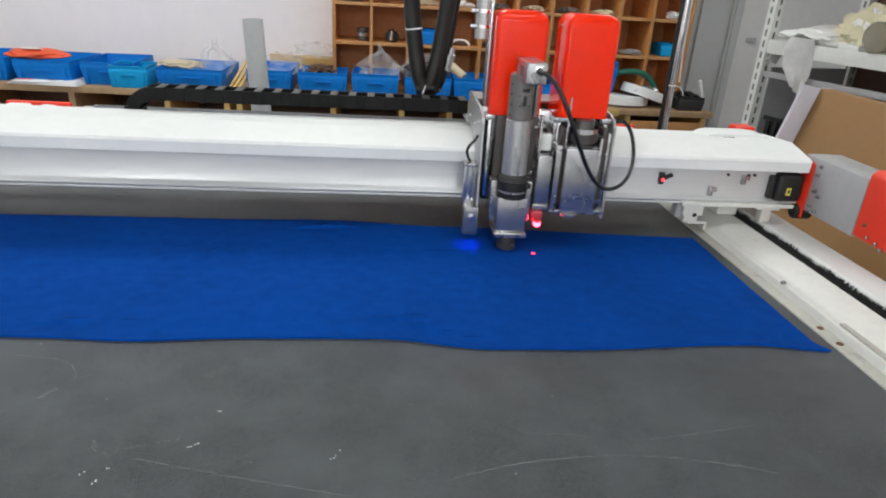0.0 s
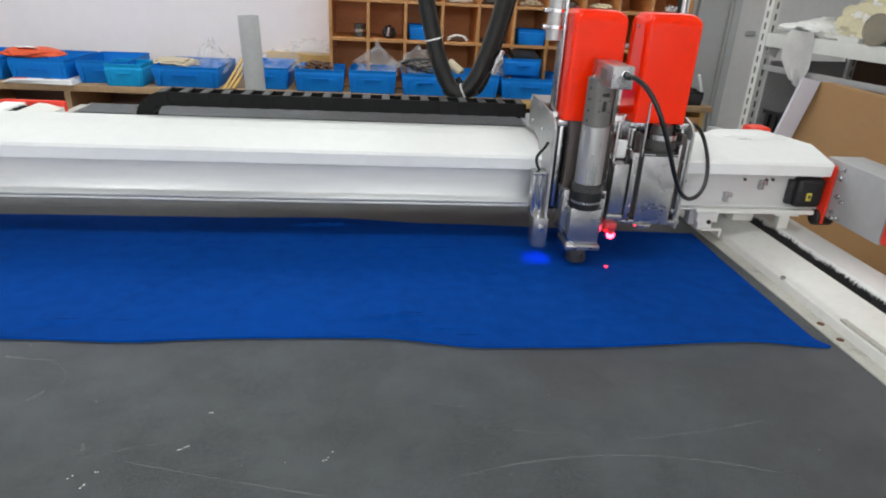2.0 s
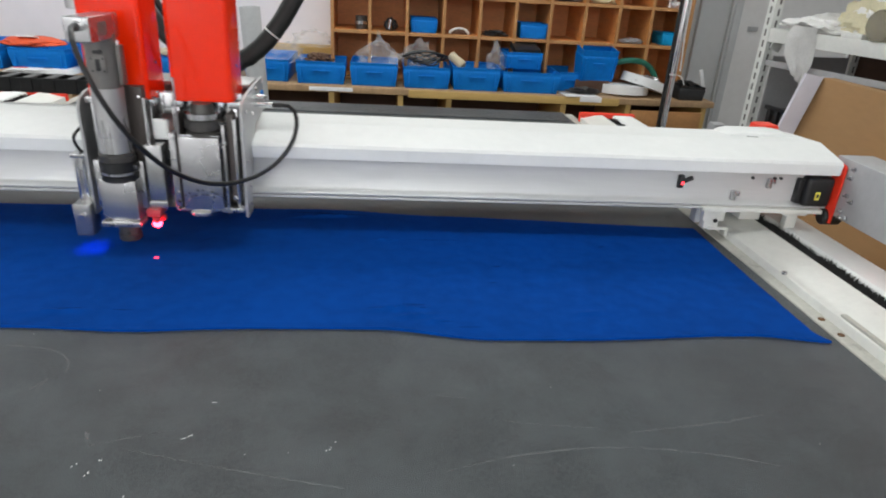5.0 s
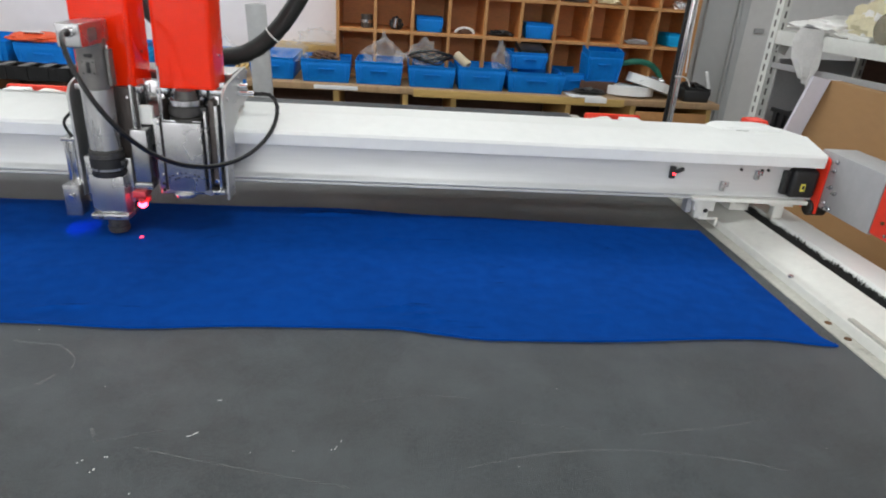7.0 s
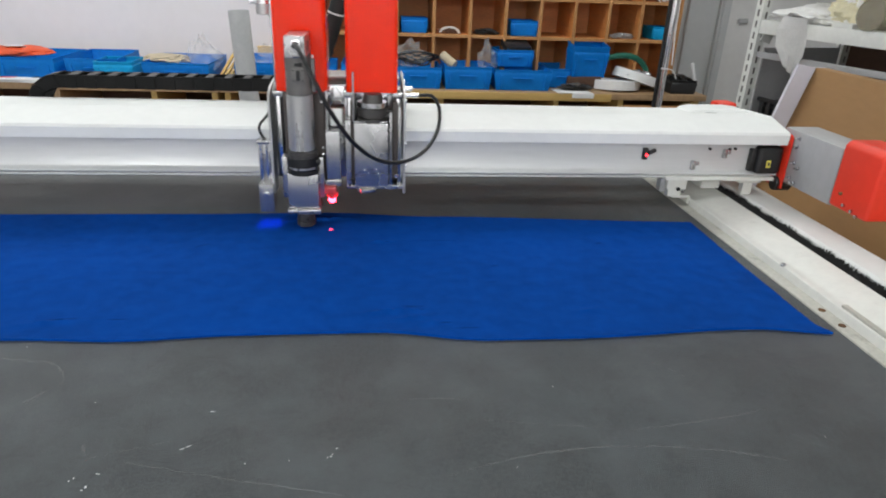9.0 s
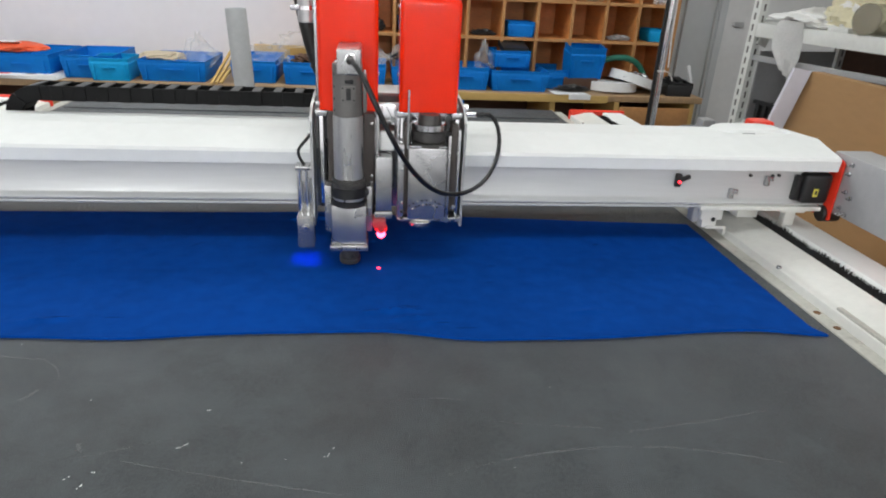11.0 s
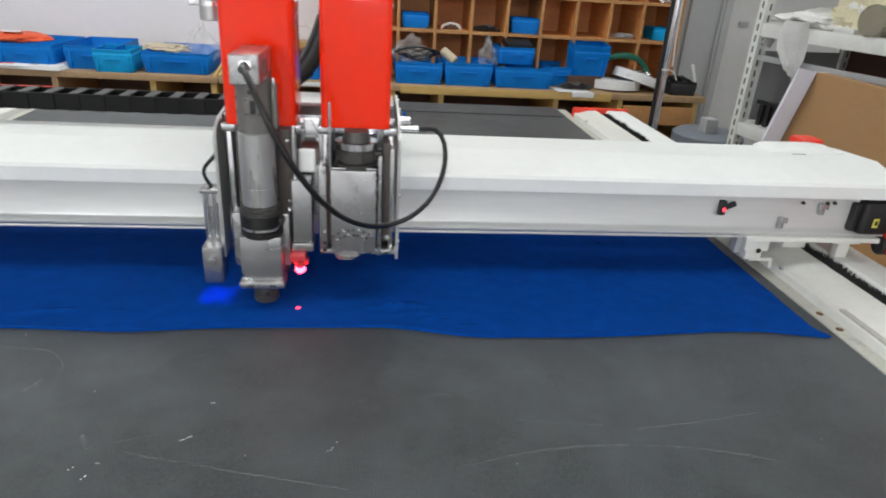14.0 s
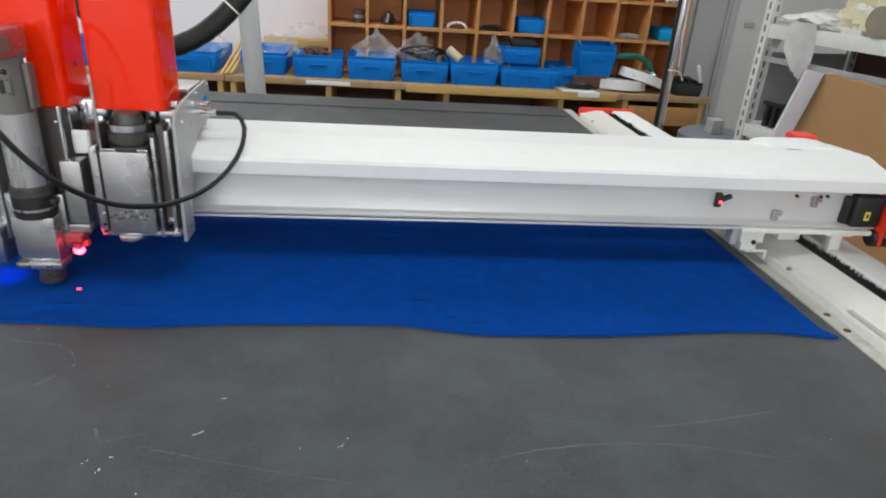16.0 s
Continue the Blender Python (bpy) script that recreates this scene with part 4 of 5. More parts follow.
for k in range(CABLE_N):
    ob = new("cable_piece", cable_mesh)
    ob.parent = carriage
    cable_bits.append(ob)

# ---- cable chain behind the beam ----
chain = thing("cable_chain", "black plastic drag chain lying behind the beam", "cable chain")
PITCH, CHAIN_N, CHAIN_R = 0.027, 78, 0.068


def chain_link(inner):
    bm = bmesh.new()
    for sy in (-1, 1):
        box(bm, 0, sy * (0.0335 if inner else 0.036), 0, PITCH * (1.16 if inner else 1.1), 0.006, 0.036 if inner else 0.037, 0.0006, None, 1)
    rod(bm, (-0.0145, 0.01, -0.005), (0.0145, 0.01, -0.005), 0.01, 8)
    rod(bm, (-0.0145, -0.016, -0.006), (0.0145, -0.016, -0.006), 0.009, 8)
    if inner:
        return bm
    dark = len(bm.faces)
    box(bm, 0, 0, 0.0168, PITCH * 0.8, 0.066, 0.0045, 0.001, None, 1)
    box(bm, 0, 0, -0.0168, PITCH * 0.8, 0.066, 0.0045, 0.001, None, 1)
    bm.faces.ensure_lookup_table()
    for f in bm.faces[dark:]:
        f.material_index = 1
    return bm


link_meshes = [mesh_of("chain_link", chain_link(k), [CHAINBLACK, CHAINBAR]) for k in (False, True)]
links = []
for k in range(CHAIN_N):
    ob = new("chain_link", link_meshes[k % 2])
    ob.parent = chain
    links.append(ob)
tray = part("chain_tray", slab(-1.5, 1.1, 0.403, 0.5, 0.98, 0.987, 0.001), GREYPL, gantry, "grey sheet metal tray behind the beam")

# ---- corrugated hose that hangs in a loop ----
hose = thing("suction_hose", "black corrugated hose hanging in a loop behind the head", "hose")
HOSE_N = 44


def hose_piece():
    prof = []
    n = 11
    for i in range(n):
        z = 0.058 * i / n
        prof += [(z, 0.0237), (z + 0.0014, 0.0247), (z + 0.0039, 0.0247), (z + 0.0052, 0.0237)]
    return lathe(bmesh.new(), (0, 0, -0.029), (0, 0, 0.029), prof, 18)


hose_mesh = mesh_of("hose_piece", hose_piece(), HOSEBLACK)
hose_bits = []
for k in range(HOSE_N):
    ob = new("hose_piece", hose_mesh)
    ob.parent = hose
    hose_bits.append(ob)
WIRE_N = 34
wire_mesh = mesh_of("cable_piece", lathe(bmesh.new(), (0, 0, -0.019), (0, 0, 0.019), [(0, 0.009), (0.038, 0.009)], 12), CABLE)
wire_bits = []
for k in range(WIRE_N):
    ob = new("cable_piece", wire_mesh)
    ob.parent = hose
    wire_bits.append(ob)
tie_mesh = mesh_of("cable_tie", lathe(bmesh.new(), (0, 0, -0.002), (0, 0, 0.002), [(0, 0.0252), (0.0008, 0.0261), (0.0032, 0.0261), (0.004, 0.0252)], 20), RAG)
ties = []
for k in range(4):
    ob = new("cable_tie", tie_mesh)
    ob.parent = hose
    ties.append(ob)
plug = part("hanging_plug", lathe(bmesh.new(), (0, 0, -0.035), (0, 0, 0.035), [(0, 0.01), (0.03, 0.011), (0.031, 0.014), (0.05, 0.014), (0.052, 0.01), (0.07, 0.009)], 18), STEEL, hose, "silver plug tied to the hose")
hook = thing("hose_hook", "steel ceiling rod holding the hose", "hook", at=(0.05, 1.95, 2.19))
bm = bmesh.new()
rod(bm, (0, 0, 0.02), (0, 0, 0.899), 0.008, 10)
part("rod", bm, STEEL, hook)
bm = lathe(bmesh.new(), (0, 0, -0.03), (0, 0, 0.03), [(0, 0.03), (0.06, 0.03)], 20)
part("clamp", bm, STEEL, hook)

# ---- workbench along the far wall ----
BZ, BF = 0.75, 4.2
bench = thing("workbench", "long wooden workbench with open compartments under its top", "workbench")
part("top_board", slab(-3.6, -0.95, BF, Y1 - 0.01, BZ - 0.04, BZ, 0.003), BENCHWOOD, bench, "brown wooden bench top")
part("top_board", slab(-0.945, 2.3, BF + 0.004, Y1 - 0.01, BZ - 0.04, BZ, 0.003), BENCHWOOD, bench, "brown wooden bench top")
part("edge_batten", slab(0.2, 1.62, BF - 0.012, BF + 0.002, BZ - 0.05, BZ - 0.002, 0.002), PLY, bench, "pale plywood edge batten")
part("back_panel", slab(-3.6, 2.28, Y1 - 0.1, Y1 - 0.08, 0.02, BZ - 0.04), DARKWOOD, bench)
for x in (-3.5, -2.6, -1.93, -1.35, -0.98, -0.9, -0.3, 0.15, 0.47, 1.25, 1.7, 2.24):
    part("divider", slab(x - 0.018, x + 0.018, BF + 0.02, Y1 - 0.1, 0.0, BZ - 0.041, 0.002), PLY if x > -1.5 else BENCHWOOD, bench)
part("drawer_front", slab(1.72, 2.22, BF + 0.0, BF + 0.018, BZ - 0.2, BZ - 0.075, 0.003), WOODEDGE, bench, "orange wood drawer front")
part("shelf_board", slab(-3.6, 2.22, BF + 0.05, Y1 - 0.1, 0.42, 0.44, 0.002), WOOD, bench)
part("floor_board", slab(-3.6, 2.22, BF + 0.05, Y1 - 0.1, 0.06, 0.09, 0.002), WOOD, bench)

# ---- pigeonhole shelf ----
SX0, SX1, SY, SZ0 = -0.31, 2.15, 4.5, 0.752
shelf = thing("pigeonhole_shelf", "orange brown wooden pigeonhole shelf standing on the bench", "shelf")
# panel colour raised to stand for light the compartments lack
part("back_panel", slab(SX0, SX1, Y1 - 0.03, Y1 - 0.004, SZ0, 2.1), BACKWOOD, shelf, "orange back panel, lightened against the dim compartments")
XS = [SX0, -0.062, 0.186, 0.434, 0.68, 0.923, 1.163, 1.403, 1.641, 1.873, SX1]
for x in XS:
    u = part("upright", slab(x - 0.009, x + 0.009, SY + 0.004, Y1 - 0.031, SZ0, 2.1), WOOD, shelf)
    part("edge_lip", slab(x - 0.0105, x + 0.0105, SY - 0.003, SY + 0.003, SZ0, 2.1, 0.001), WOODEDGE, u)
for z in (SZ0 + 0.012, 1.065, 1.315, 1.565, 1.815, 2.09):
    for a, b in zip(XS, XS[1:]):
        s = part("board", slab(a + 0.0095, b - 0.0095, SY + 0.006, Y1 - 0.031, z - 0.009, z + 0.009), WOOD, shelf)
        part("board_lip", slab(a + 0.011, b - 0.011, SY - 0.001, SY + 0.005, z - 0.0105, z + 0.0105, 0.001), WOODEDGE, s)


# ---- plastic bins ----
def bin_mesh(w, d, h, mat, name="storage_bin", taper=0.9, rim=0.012):
    """An open stacking bin with walls, a rim, side ribs and a label slot; its base is at z = 0."""
    bm = bmesh.new()
    def ring(s, z, inset):
        return [bm.verts.new(((x * w / 2 - math.copysign(inset, x)) * s, (y * d / 2 - math.copysign(inset, y)) * s, z)) for x, y in ((-1, -1), (1, -1), (1, 1), (-1, 1))]
    rings = [ring(taper, 0, 0), ring(1 - (1 - taper) * 0.22, h * 0.78, 0), ring(1.0, h * 0.8, -0.006), ring(1.0, h, -0.008), ring(1.0, h, 0.004), ring(taper, 0.008, 0.008)]
    bm.faces.new(list(reversed(rings[0])))
    for a, b in zip(rings, rings[1:]):
        for k in range(4):
            bm.faces.new((a[k], a[(k + 1) % 4], b[(k + 1) % 4], b[k]))
    bm.faces.new(rings[-1])
    bmesh.ops.recalc_face_normals(bm, faces=bm.faces)
    soften(bm, 0.003, 1)
    return bm


def storage_bin(x, y, z, w, d, h, mat, label, rz=0, rx=0, slot=True, group="blue storage bins"):
    b = thing("storage_bin", label, "bin", group, at=(x, y, z))
    b.rotation_euler = (radians(rx), 0, radians(rz))
    part("tub", bin_mesh(w, d, h, mat), mat, b)
    if slot:
        # grip shaped as a raised bar so it catches a pale highlight line
        part("grip_bar", slab(-w * 0.17, w * 0.17, -d / 2 * 0.975 - 0.007, -d / 2 * 0.975 + 0.004, h * 0.56, h * 0.61, 0.002), mat, b)
    for k in (-0.38, 0.38):
        part("corner_rib", box(bmesh.new(), w * k, -d / 2 * 0.955 - 0.002, h * 0.4, 0.012, 0.012, h * 0.7, 0.003), mat, b)
    return b


LB = "open royal blue plastic bin on the workbench"
bins = [
    (-2.5, 4.5, 0.36, 0.5, 0.14, 1), (-2.09, 4.47, 0.35, 0.48, 0.14, -1), (-1.73, 4.5, 0.32, 0.44, 0.14, 3),
    (-1.2, 4.46, 0.42, 0.42, 0.13, -1), (-0.715, 4.5, 0.29, 0.42, 0.14, 0), (-0.372, 4.48, 0.325, 0.46, 0.142, 1),
    (-0.025, 4.48, 0.318, 0.46, 0.148, -1), (0.319, 4.475, 0.318, 0.46, 0.138, 0), (0.648, 4.475, 0.325, 0.46, 0.148, 0),
    (1.02, 4.475, 0.4, 0.46, 0.135, 0), (1.33, 4.62, 0.3, 0.3, 0.13, 2)]
for x, y, w, d, h, rz in bins:
    deep = 0.5 if x < -0.6 else 0.34
    storage_bin(x, y - 0.06 + (deep - 0.34) / 2, BZ + 0.001, w, deep, h, BIN, LB, rz)
storage_bin(-1.57, 4.33, BZ + 0.001, 0.235, 0.26, 0.135, BINTEAL, "small teal plastic bin at the bench edge", 2)
storage_bin(0.98, 4.5, BZ + 0.137, 0.26, 0.24, 0.11, BIN, "blue plastic bin stacked on another bin", 3)
storage_bin(1.5, 4.46, 0.838, 0.26, 0.17, 0.21, BIN, "blue plastic bin tipped up on its side", 2, 8)
whole("bin_prop", slab(1.36, 1.6, 4.38, 4.56, BZ + 0.001, BZ + 0.085, 0.006), DARKWOOD, "dark wooden block under a tipped bin", "block")
storage_bin(0.305, 4.64, 1.0755, 0.19, 0.2, 0.095, BIN, "small blue bin in a shelf compartment", 0, 0, False, "bins in the shelf")
storage_bin(1.06, 4.62, 1.0755, 0.2, 0.2, 0.1, BIN, "small blue bin in a shelf compartment", 0, 0, False, "bins in the shelf")
storage_bin(2.06, 4.64, 1.0755, 0.15, 0.2, 0.085, BINTEAL, "small teal bin in a shelf compartment", 0, 0, False, "bins in the shelf")


# ---- small goods ----
def crumple(cx, cy, cz, sx, sy, sz, seed, lobes=3.0, rough=0.35, peak=0.0, level=4, soft=False):
    """A crumpled lump, such as a plastic bag or a rag."""
    bm = bmesh.new()
    bmesh.ops.create_icosphere(bm, subdivisions=level, radius=1)
    for v in bm.verts:
        n = v.co.normalized()
        r = 1 + rough * noise.noise(n * lobes + Vector((seed, 0, 0))) + rough * 0.5 * noise.noise(n * lobes * 2.7 + Vector((0, seed, 0)))
        q = n * r
        if peak and q.z > 0:
            k = 1 - peak * min(1, q.z)
            q.x, q.y = q.x * k, q.y * k
        v.co = Vector((cx + q.x * sx, cy + q.y * sy, cz + max(q.z, -0.6) * sz))
    for f in bm.faces:
        f.smooth = soft
    return bm


def bag(x, y, z, sx, sy, sz, seed, peak, label="crumpled clear plastic bag in a blue bin"):
    whole("plastic_bag", crumple(x, y, z, sx, sy, sz, seed, 4.5, 0.7, peak, 3), FILM, label, "bag", "plastic bags")


bag(0.0, 4.44, 0.93, 0.13, 0.11, 0.12, 1.3, 0.8)
bag(0.27, 4.44, 0.93, 0.11, 0.1, 0.085, 4.1, 0.2)
bag(0.8, 4.46, 0.93, 0.06, 0.07, 0.1, 7.7, 0.5)
bag(-1.08, 4.44, 0.9, 0.12, 0.11, 0.12, 9.2, 0.7)
bag(-0.62, 4.44, 0.9, 0.12, 0.1, 0.075, 3.3, 0.1)
bag(-0.45, 4.7, 0.97, 0.16, 0.07, 0.06, 5.9, 0.2, "crumpled clear plastic film behind the bins")
whole("tan_foam_roll", crumple(-1.33, 4.5, 0.872, 0.15, 0.1, 0.028, 2.2, 2, 0.3), TAN, "tan foam pieces lying in a blue bin", "foam")
pts = []
for i in range(121):
    a, k = i * math.tau / 24, i / 24
    pts.append(Vector((0.32 + (0.1 + 0.006 * k) * math.cos(a) * (0.8 + 0.1 * k), 4.38 + 0.05 * math.sin(a), 0.9 + 0.012 * k + 0.02 * math.sin(2 * a + k))))
bm = sweep(bmesh.new(), pts, 0.006, 6)
whole("cable_bundle", bm, CABLE, "tangle of black cable in a blue bin", "cable")
bm = bmesh.new()
rod(bm, (0.48, 4.36, 0.96), (0.56, 4.3, 0.9), 0.03, 18)
whole("cardboard_tube", bm, TAN, "short tan cardboard tube on the bins", "tube")
whole("black_case", box(bmesh.new(), 1.0, 4.47, 1.015, 0.18, 0.16, 0.04, 0.006, (14, 0, 5)), BLACK, "flat black case lying on a bin", "case")
whole("brown_parts", crumple(-0.38, 4.36, 0.895, 0.08, 0.06, 0.035, 6.6, 3, 0.5), DARKWOOD, "dark brown parts in a blue bin", "parts")
whole("orange_bag", crumple(-2.19, 4.44, 0.905, 0.19, 0.13, 0.032, 8.4, 1.6, 0.22), ORANGEBAG, "orange woven bag lying on the bins", "bag")
whole("bag_patch", box(bmesh.new(), -2.2, 4.4, 0.9375, 0.11, 0.09, 0.008, 0.003, (-14, 0, 4)), RAG, "white patch on the orange bag", "patch")
papers = thing("paper_stack", "loose white printed sheets on the bench", "paper")
for k in range(4):
    part("sheet", box(bmesh.new(), -2.07, 4.29, BZ + 0.004 + 0.006 * k, 0.42 - 0.02 * k, 0.22, 0.005, 0.001, (0, 0, -4 + 3 * k), 1), PAPER, papers)
for dx, dy, sx, mat in ((-2.2, 4.24, 0.08, ORANGEBAG), (-2.1, 4.3, 0.1, BIN), (-2.04, 4.25, 0.05, DARKMET)):
    whole("printed_patch", box(bmesh.new(), dx, dy, BZ + 0.0254, sx, 0.035, 0.0015, 0, (0, 0, 5)), mat, "coloured print on a white sheet", "print")
for k in range(3):
    whole("wooden_stick", box(bmesh.new(), -0.925 + 0.035 * k, 4.38, 0.845 + 0.004 * k, 0.018, 0.4, 0.012, 0.002, (28, 0, -14 - 2 * k)), PLY, "pale wooden slat leaning between bins", "slat", "wood slats")
whole("wood_ledge", slab(-0.8, -0.33, 4.86, 4.9, BZ, 0.925, 0.003), PLY, "pale wooden board standing behind the bins", "board")
whole("paper_sheet", box(bmesh.new(), 1.36, 4.27, BZ + 0.0035, 0.24, 0.16, 0.004, 0.001, (0, 0, 6)), PAPER, "white paper sheet on the bench edge", "paper")
whole("paper_drop", box(bmesh.new(), 1.42, 4.184, BZ - 0.012, 0.15, 0.003, 0.035, 0.001), PAPER, "white paper hanging over the bench edge", "paper")
whole("paper_drop", box(bmesh.new(), -0.3, 4.193, BZ - 0.018, 0.28, 0.003, 0.026, 0.001), PAPER, "white paper strip on the bench edge", "paper")
# rolls at the right end of the bench
for cx, cz, r, tilt, nm in ((1.72, 0.784, 0.17, 0, "white_coil"), (1.87, 0.83, 0.17, 16, "white_coil")):
    bm = lathe(bmesh.new(), (0, 0, -0.03), (0, 0, 0.03), [(0, r * 0.62), (0, r), (0.06, r), (0.06, r * 0.62)], 40)
    ob = whole(nm, bm, PAPER, "coil of white edging tape on the bench", "coil", "white tape coils", at=(cx, 4.42, cz + 0.0))
    ob.rotation_euler = (radians(-4), radians(tilt), 0)
bm = bmesh.new()
sweep(bm, [Vector((1.78 + 0.21 * math.cos(a), 4.5 + 0.02 * math.sin(a * 3), 0.8 + 0.17 * math.sin(a))) for a in [math.pi * i / 24 for i in range(25)]], 0.02, 10)
whole("green_strap", bm, GREEN, "dark green strap bent over the coils", "strap")
whole("scrap_heap", crumple(1.83, 4.34, 0.86, 0.09, 0.05, 0.03, 3.8, 4, 0.6), STEEL, "small heap of metal parts on a coil", "parts")
whole("dark_scrap", crumple(1.4, 4.3, 0.775, 0.1, 0.045, 0.022, 5.1, 5, 0.7), CANMET, "dark scraps under a tipped bin", "parts")
tray = thing("black_tray", "black plastic tray full of tools on the bench end", "tray", at=(2.14, 4.36, BZ + 0.001))
part("tub", bin_mesh(0.19, 0.26, 0.09, BLACK), BLACK, tray)
part("black_goods", crumple(0, 0, 0.085, 0.07, 0.09, 0.03, 4.4, 3, 0.5), BLACK, tray)
whole("white_tool", box(bmesh.new(), 2.2, 4.26, 0.9, 0.02, 0.02, 0.12, 0.004, (0, -20, 0)), PAPER, "white plastic tool handle in the tray", "tool")
# things in the pigeonholes
bm = bmesh.new()
lathe(bm, (-0.12, 4.6, 1.0755), (-0.12, 4.6, 1.16), [(0, 0.04), (0.03, 0.04), (0.031, 0.042), (0.055, 0.042), (0.056, 0.04), (0.085, 0.04)], 24)
whole("metal_can", bm, CANMET, "dark metal can with a pale band", "can")
bm = lathe(bmesh.new(), (-0.12, 4.6, 1.108), (-0.12, 4.6, 1.128), [(0, 0.0425), (0.02, 0.0425)], 24)
whole("can_band", bm, ALU, "pale band round the metal can", "band")
whole("black_clamp", crumple(0.08, 4.6, 1.105, 0.04, 0.035, 0.045, 6.2, 3, 0.5), BLACK, "small black clamp in the shelf", "clamp")
whole("clamp_ring", lathe(bmesh.new(), (0.07, 4.55, 1.09), (0.078, 4.55, 1.15), [(0, 0.014), (0.06, 0.012)], 14), STEEL, "bright steel pin in the shelf", "pin")
# white arc that paints the highlight on top of the dark lump
bm = bmesh.new()
sweep(bm, [Vector((0.55 + 0.065 * math.cos(a), 4.58, 1.078 + 0.034 * math.sin(a))) for a in [math.pi * i / 16 for i in range(17)]], 0.01, 8)
whole("highlight_arc", bm, PAPER, "white arc standing for a highlight in the shelf", "strap")
whole("dark_lump", crumple(0.55, 4.6, 1.09, 0.065, 0.04, 0.026, 2.7, 3, 0.3), DARKWOOD, "dark parts under the white highlight arc", "parts")
whole("dark_clamp", crumple(0.8, 4.58, 1.09, 0.075, 0.04, 0.022, 5.5, 3, 0.6), BLACK, "black handles lying in the shelf", "parts")
whole("black_cube", box(bmesh.new(), 0.69, 4.56, 1.087, 0.022, 0.022, 0.024, 0.003), BLACK, "small black cube in the shelf", "part")
whole("grey_parts", crumple(1.78, 4.58, 1.09, 0.08, 0.04, 0.02, 7.1, 4, 0.5), GREYPL, "grey metal parts in the shelf", "parts")
whole("chrome_parts", crumple(2.04, 4.56, 1.345, 0.05, 0.04, 0.03, 1.9, 4, 0.6), CHROME, "shiny chrome parts in the shelf", "parts")
for x, seed, mat in ((-0.2, 2.0, DARKMET), (0.3, 3.0, TAN), (0.55, 6.0, PAPER), (0.8, 4.0, DARKMET), (1.05, 8.0, TAN), (1.3, 1.0, DARKMET), (1.55, 5.0, RAGCREAM)):
    whole("metal_piece", crumple(x, 4.6, 1.34, 0.075, 0.05, 0.022, seed, 3, 0.5), mat, "small parts in an upper shelf compartment", "parts", "shelf parts")

# ---- grey pipe and chrome pole ----
bm = lathe(bmesh.new(), (-0.615, 3.6, 0.0), (-0.668, 3.6, 1.245), [(0, 0.045), (0, 0.053), (1.24, 0.053), (1.245, 0.051), (1.245, 0.044), (1.1, 0.044)], 32)
whole("grey_pipe", bm, PVC, "upright grey plastic pipe standing behind the table", "pipe")
pole = thing("chrome_pole", "chrome stand pole with a cable tied to it", "pole", at=(1.684, 3.6, 0))
bm = bmesh.new()
rod(bm, (0, 0, 0.02), (0, 0, 2.6), 0.019, 20)
part("shaft", bm, CHROME, pole)
part("base_plate", lathe(bmesh.new(), (0, 0, 0), (0, 0, 0.03), [(0, 0.17), (0.015, 0.17), (0.03, 0.12)], 32), BLACK, pole)
# added black rod where a dark strip runs left of the shaft
bm = bmesh.new()
rod(bm, (-0.0275, 0.006, 0.03), (-0.0275, 0.006, 2.6), 0.009, 12)
part("dark_strip_rod", bm, BLACK, pole)
part("cable_tie", lathe(bmesh.new(), (0, 0, 1.0), (0, 0, 1.006), [(0, 0.022), (0.006, 0.022)], 20), RAG, pole)
part("tie_tail", sweep(bmesh.new(), bezier((0.02, -0.01, 1.003), (0.05, -0.02, 1.0), (0.06, -0.02, 0.98), (0.07, -0.02, 0.95), 8), 0.003, 6), RAG, pole)
part("white_wire", sweep(bmesh.new(), [(0.035, 0.02, 2.6), (0.03, 0.02, 1.6), (0.036, 0.02, 1.2), (0.05, 0.02, 1.02)], 0.005, 6), RAG, pole)

# ---- storage rack beside the machine ----
rack = thing("storage_rack", "pale grey slotted angle rack with loaded shelves", "rack", at=(1.84, 3.0, 0), rz=12)
RL, RD = 1.5, 0.55


def slotted_post(x, y, hgt):
    p = part("post", extrude_profile(bmesh.new(), [(x - 0.022, y - 0.022), (x + 0.022, y - 0.022), (x + 0.022, y - 0.018), (x - 0.018, y - 0.018), (x - 0.018, y + 0.022), (x - 0.022, y + 0.022)], "z", 0, hgt), RACKM, rack, "slotted angle post")
    k = 0
    z = 0.62
    while z < min(hgt - 0.05, 1.72):
        part("slot", slab(x - 0.002, x + 0.008, y - 0.0235, y - 0.0215, z, z + 0.03), DARKMET, p)
        part("slot", slab(x - 0.0235, x - 0.0215, y - 0.004, y + 0.006, z + 0.01, z + 0.04), DARKMET, p)
        z += 0.05
    return p


for x, y in ((0, 0), (RD, 0), (0, -RL), (RD, -RL)):
    slotted_post(x, y, 2.0)
for z in (0.35, 0.82, 1.285, 1.75):
    s = part("shelf_board", slab(-0.018, RD + 0.018, -RL - 0.018, 0.018, z, z + 0.03, 0.002), RACKM, rack)
    part("front_lip", slab(-0.026, -0.02, -RL + 0.02, -0.03, z - 0.028, z + 0.032, 0.001), RACKM, s)
    part("side_lip", slab(0.03, RD - 0.03, 0.02, 0.026, z - 0.028, z + 0.032, 0.001), RACKM, s)
part("gusset", box(bmesh.new(), 0.03, -0.03, 1.24, 0.06, 0.006, 0.05, 0.001, (0, 20, 0)), RACKM, rack)
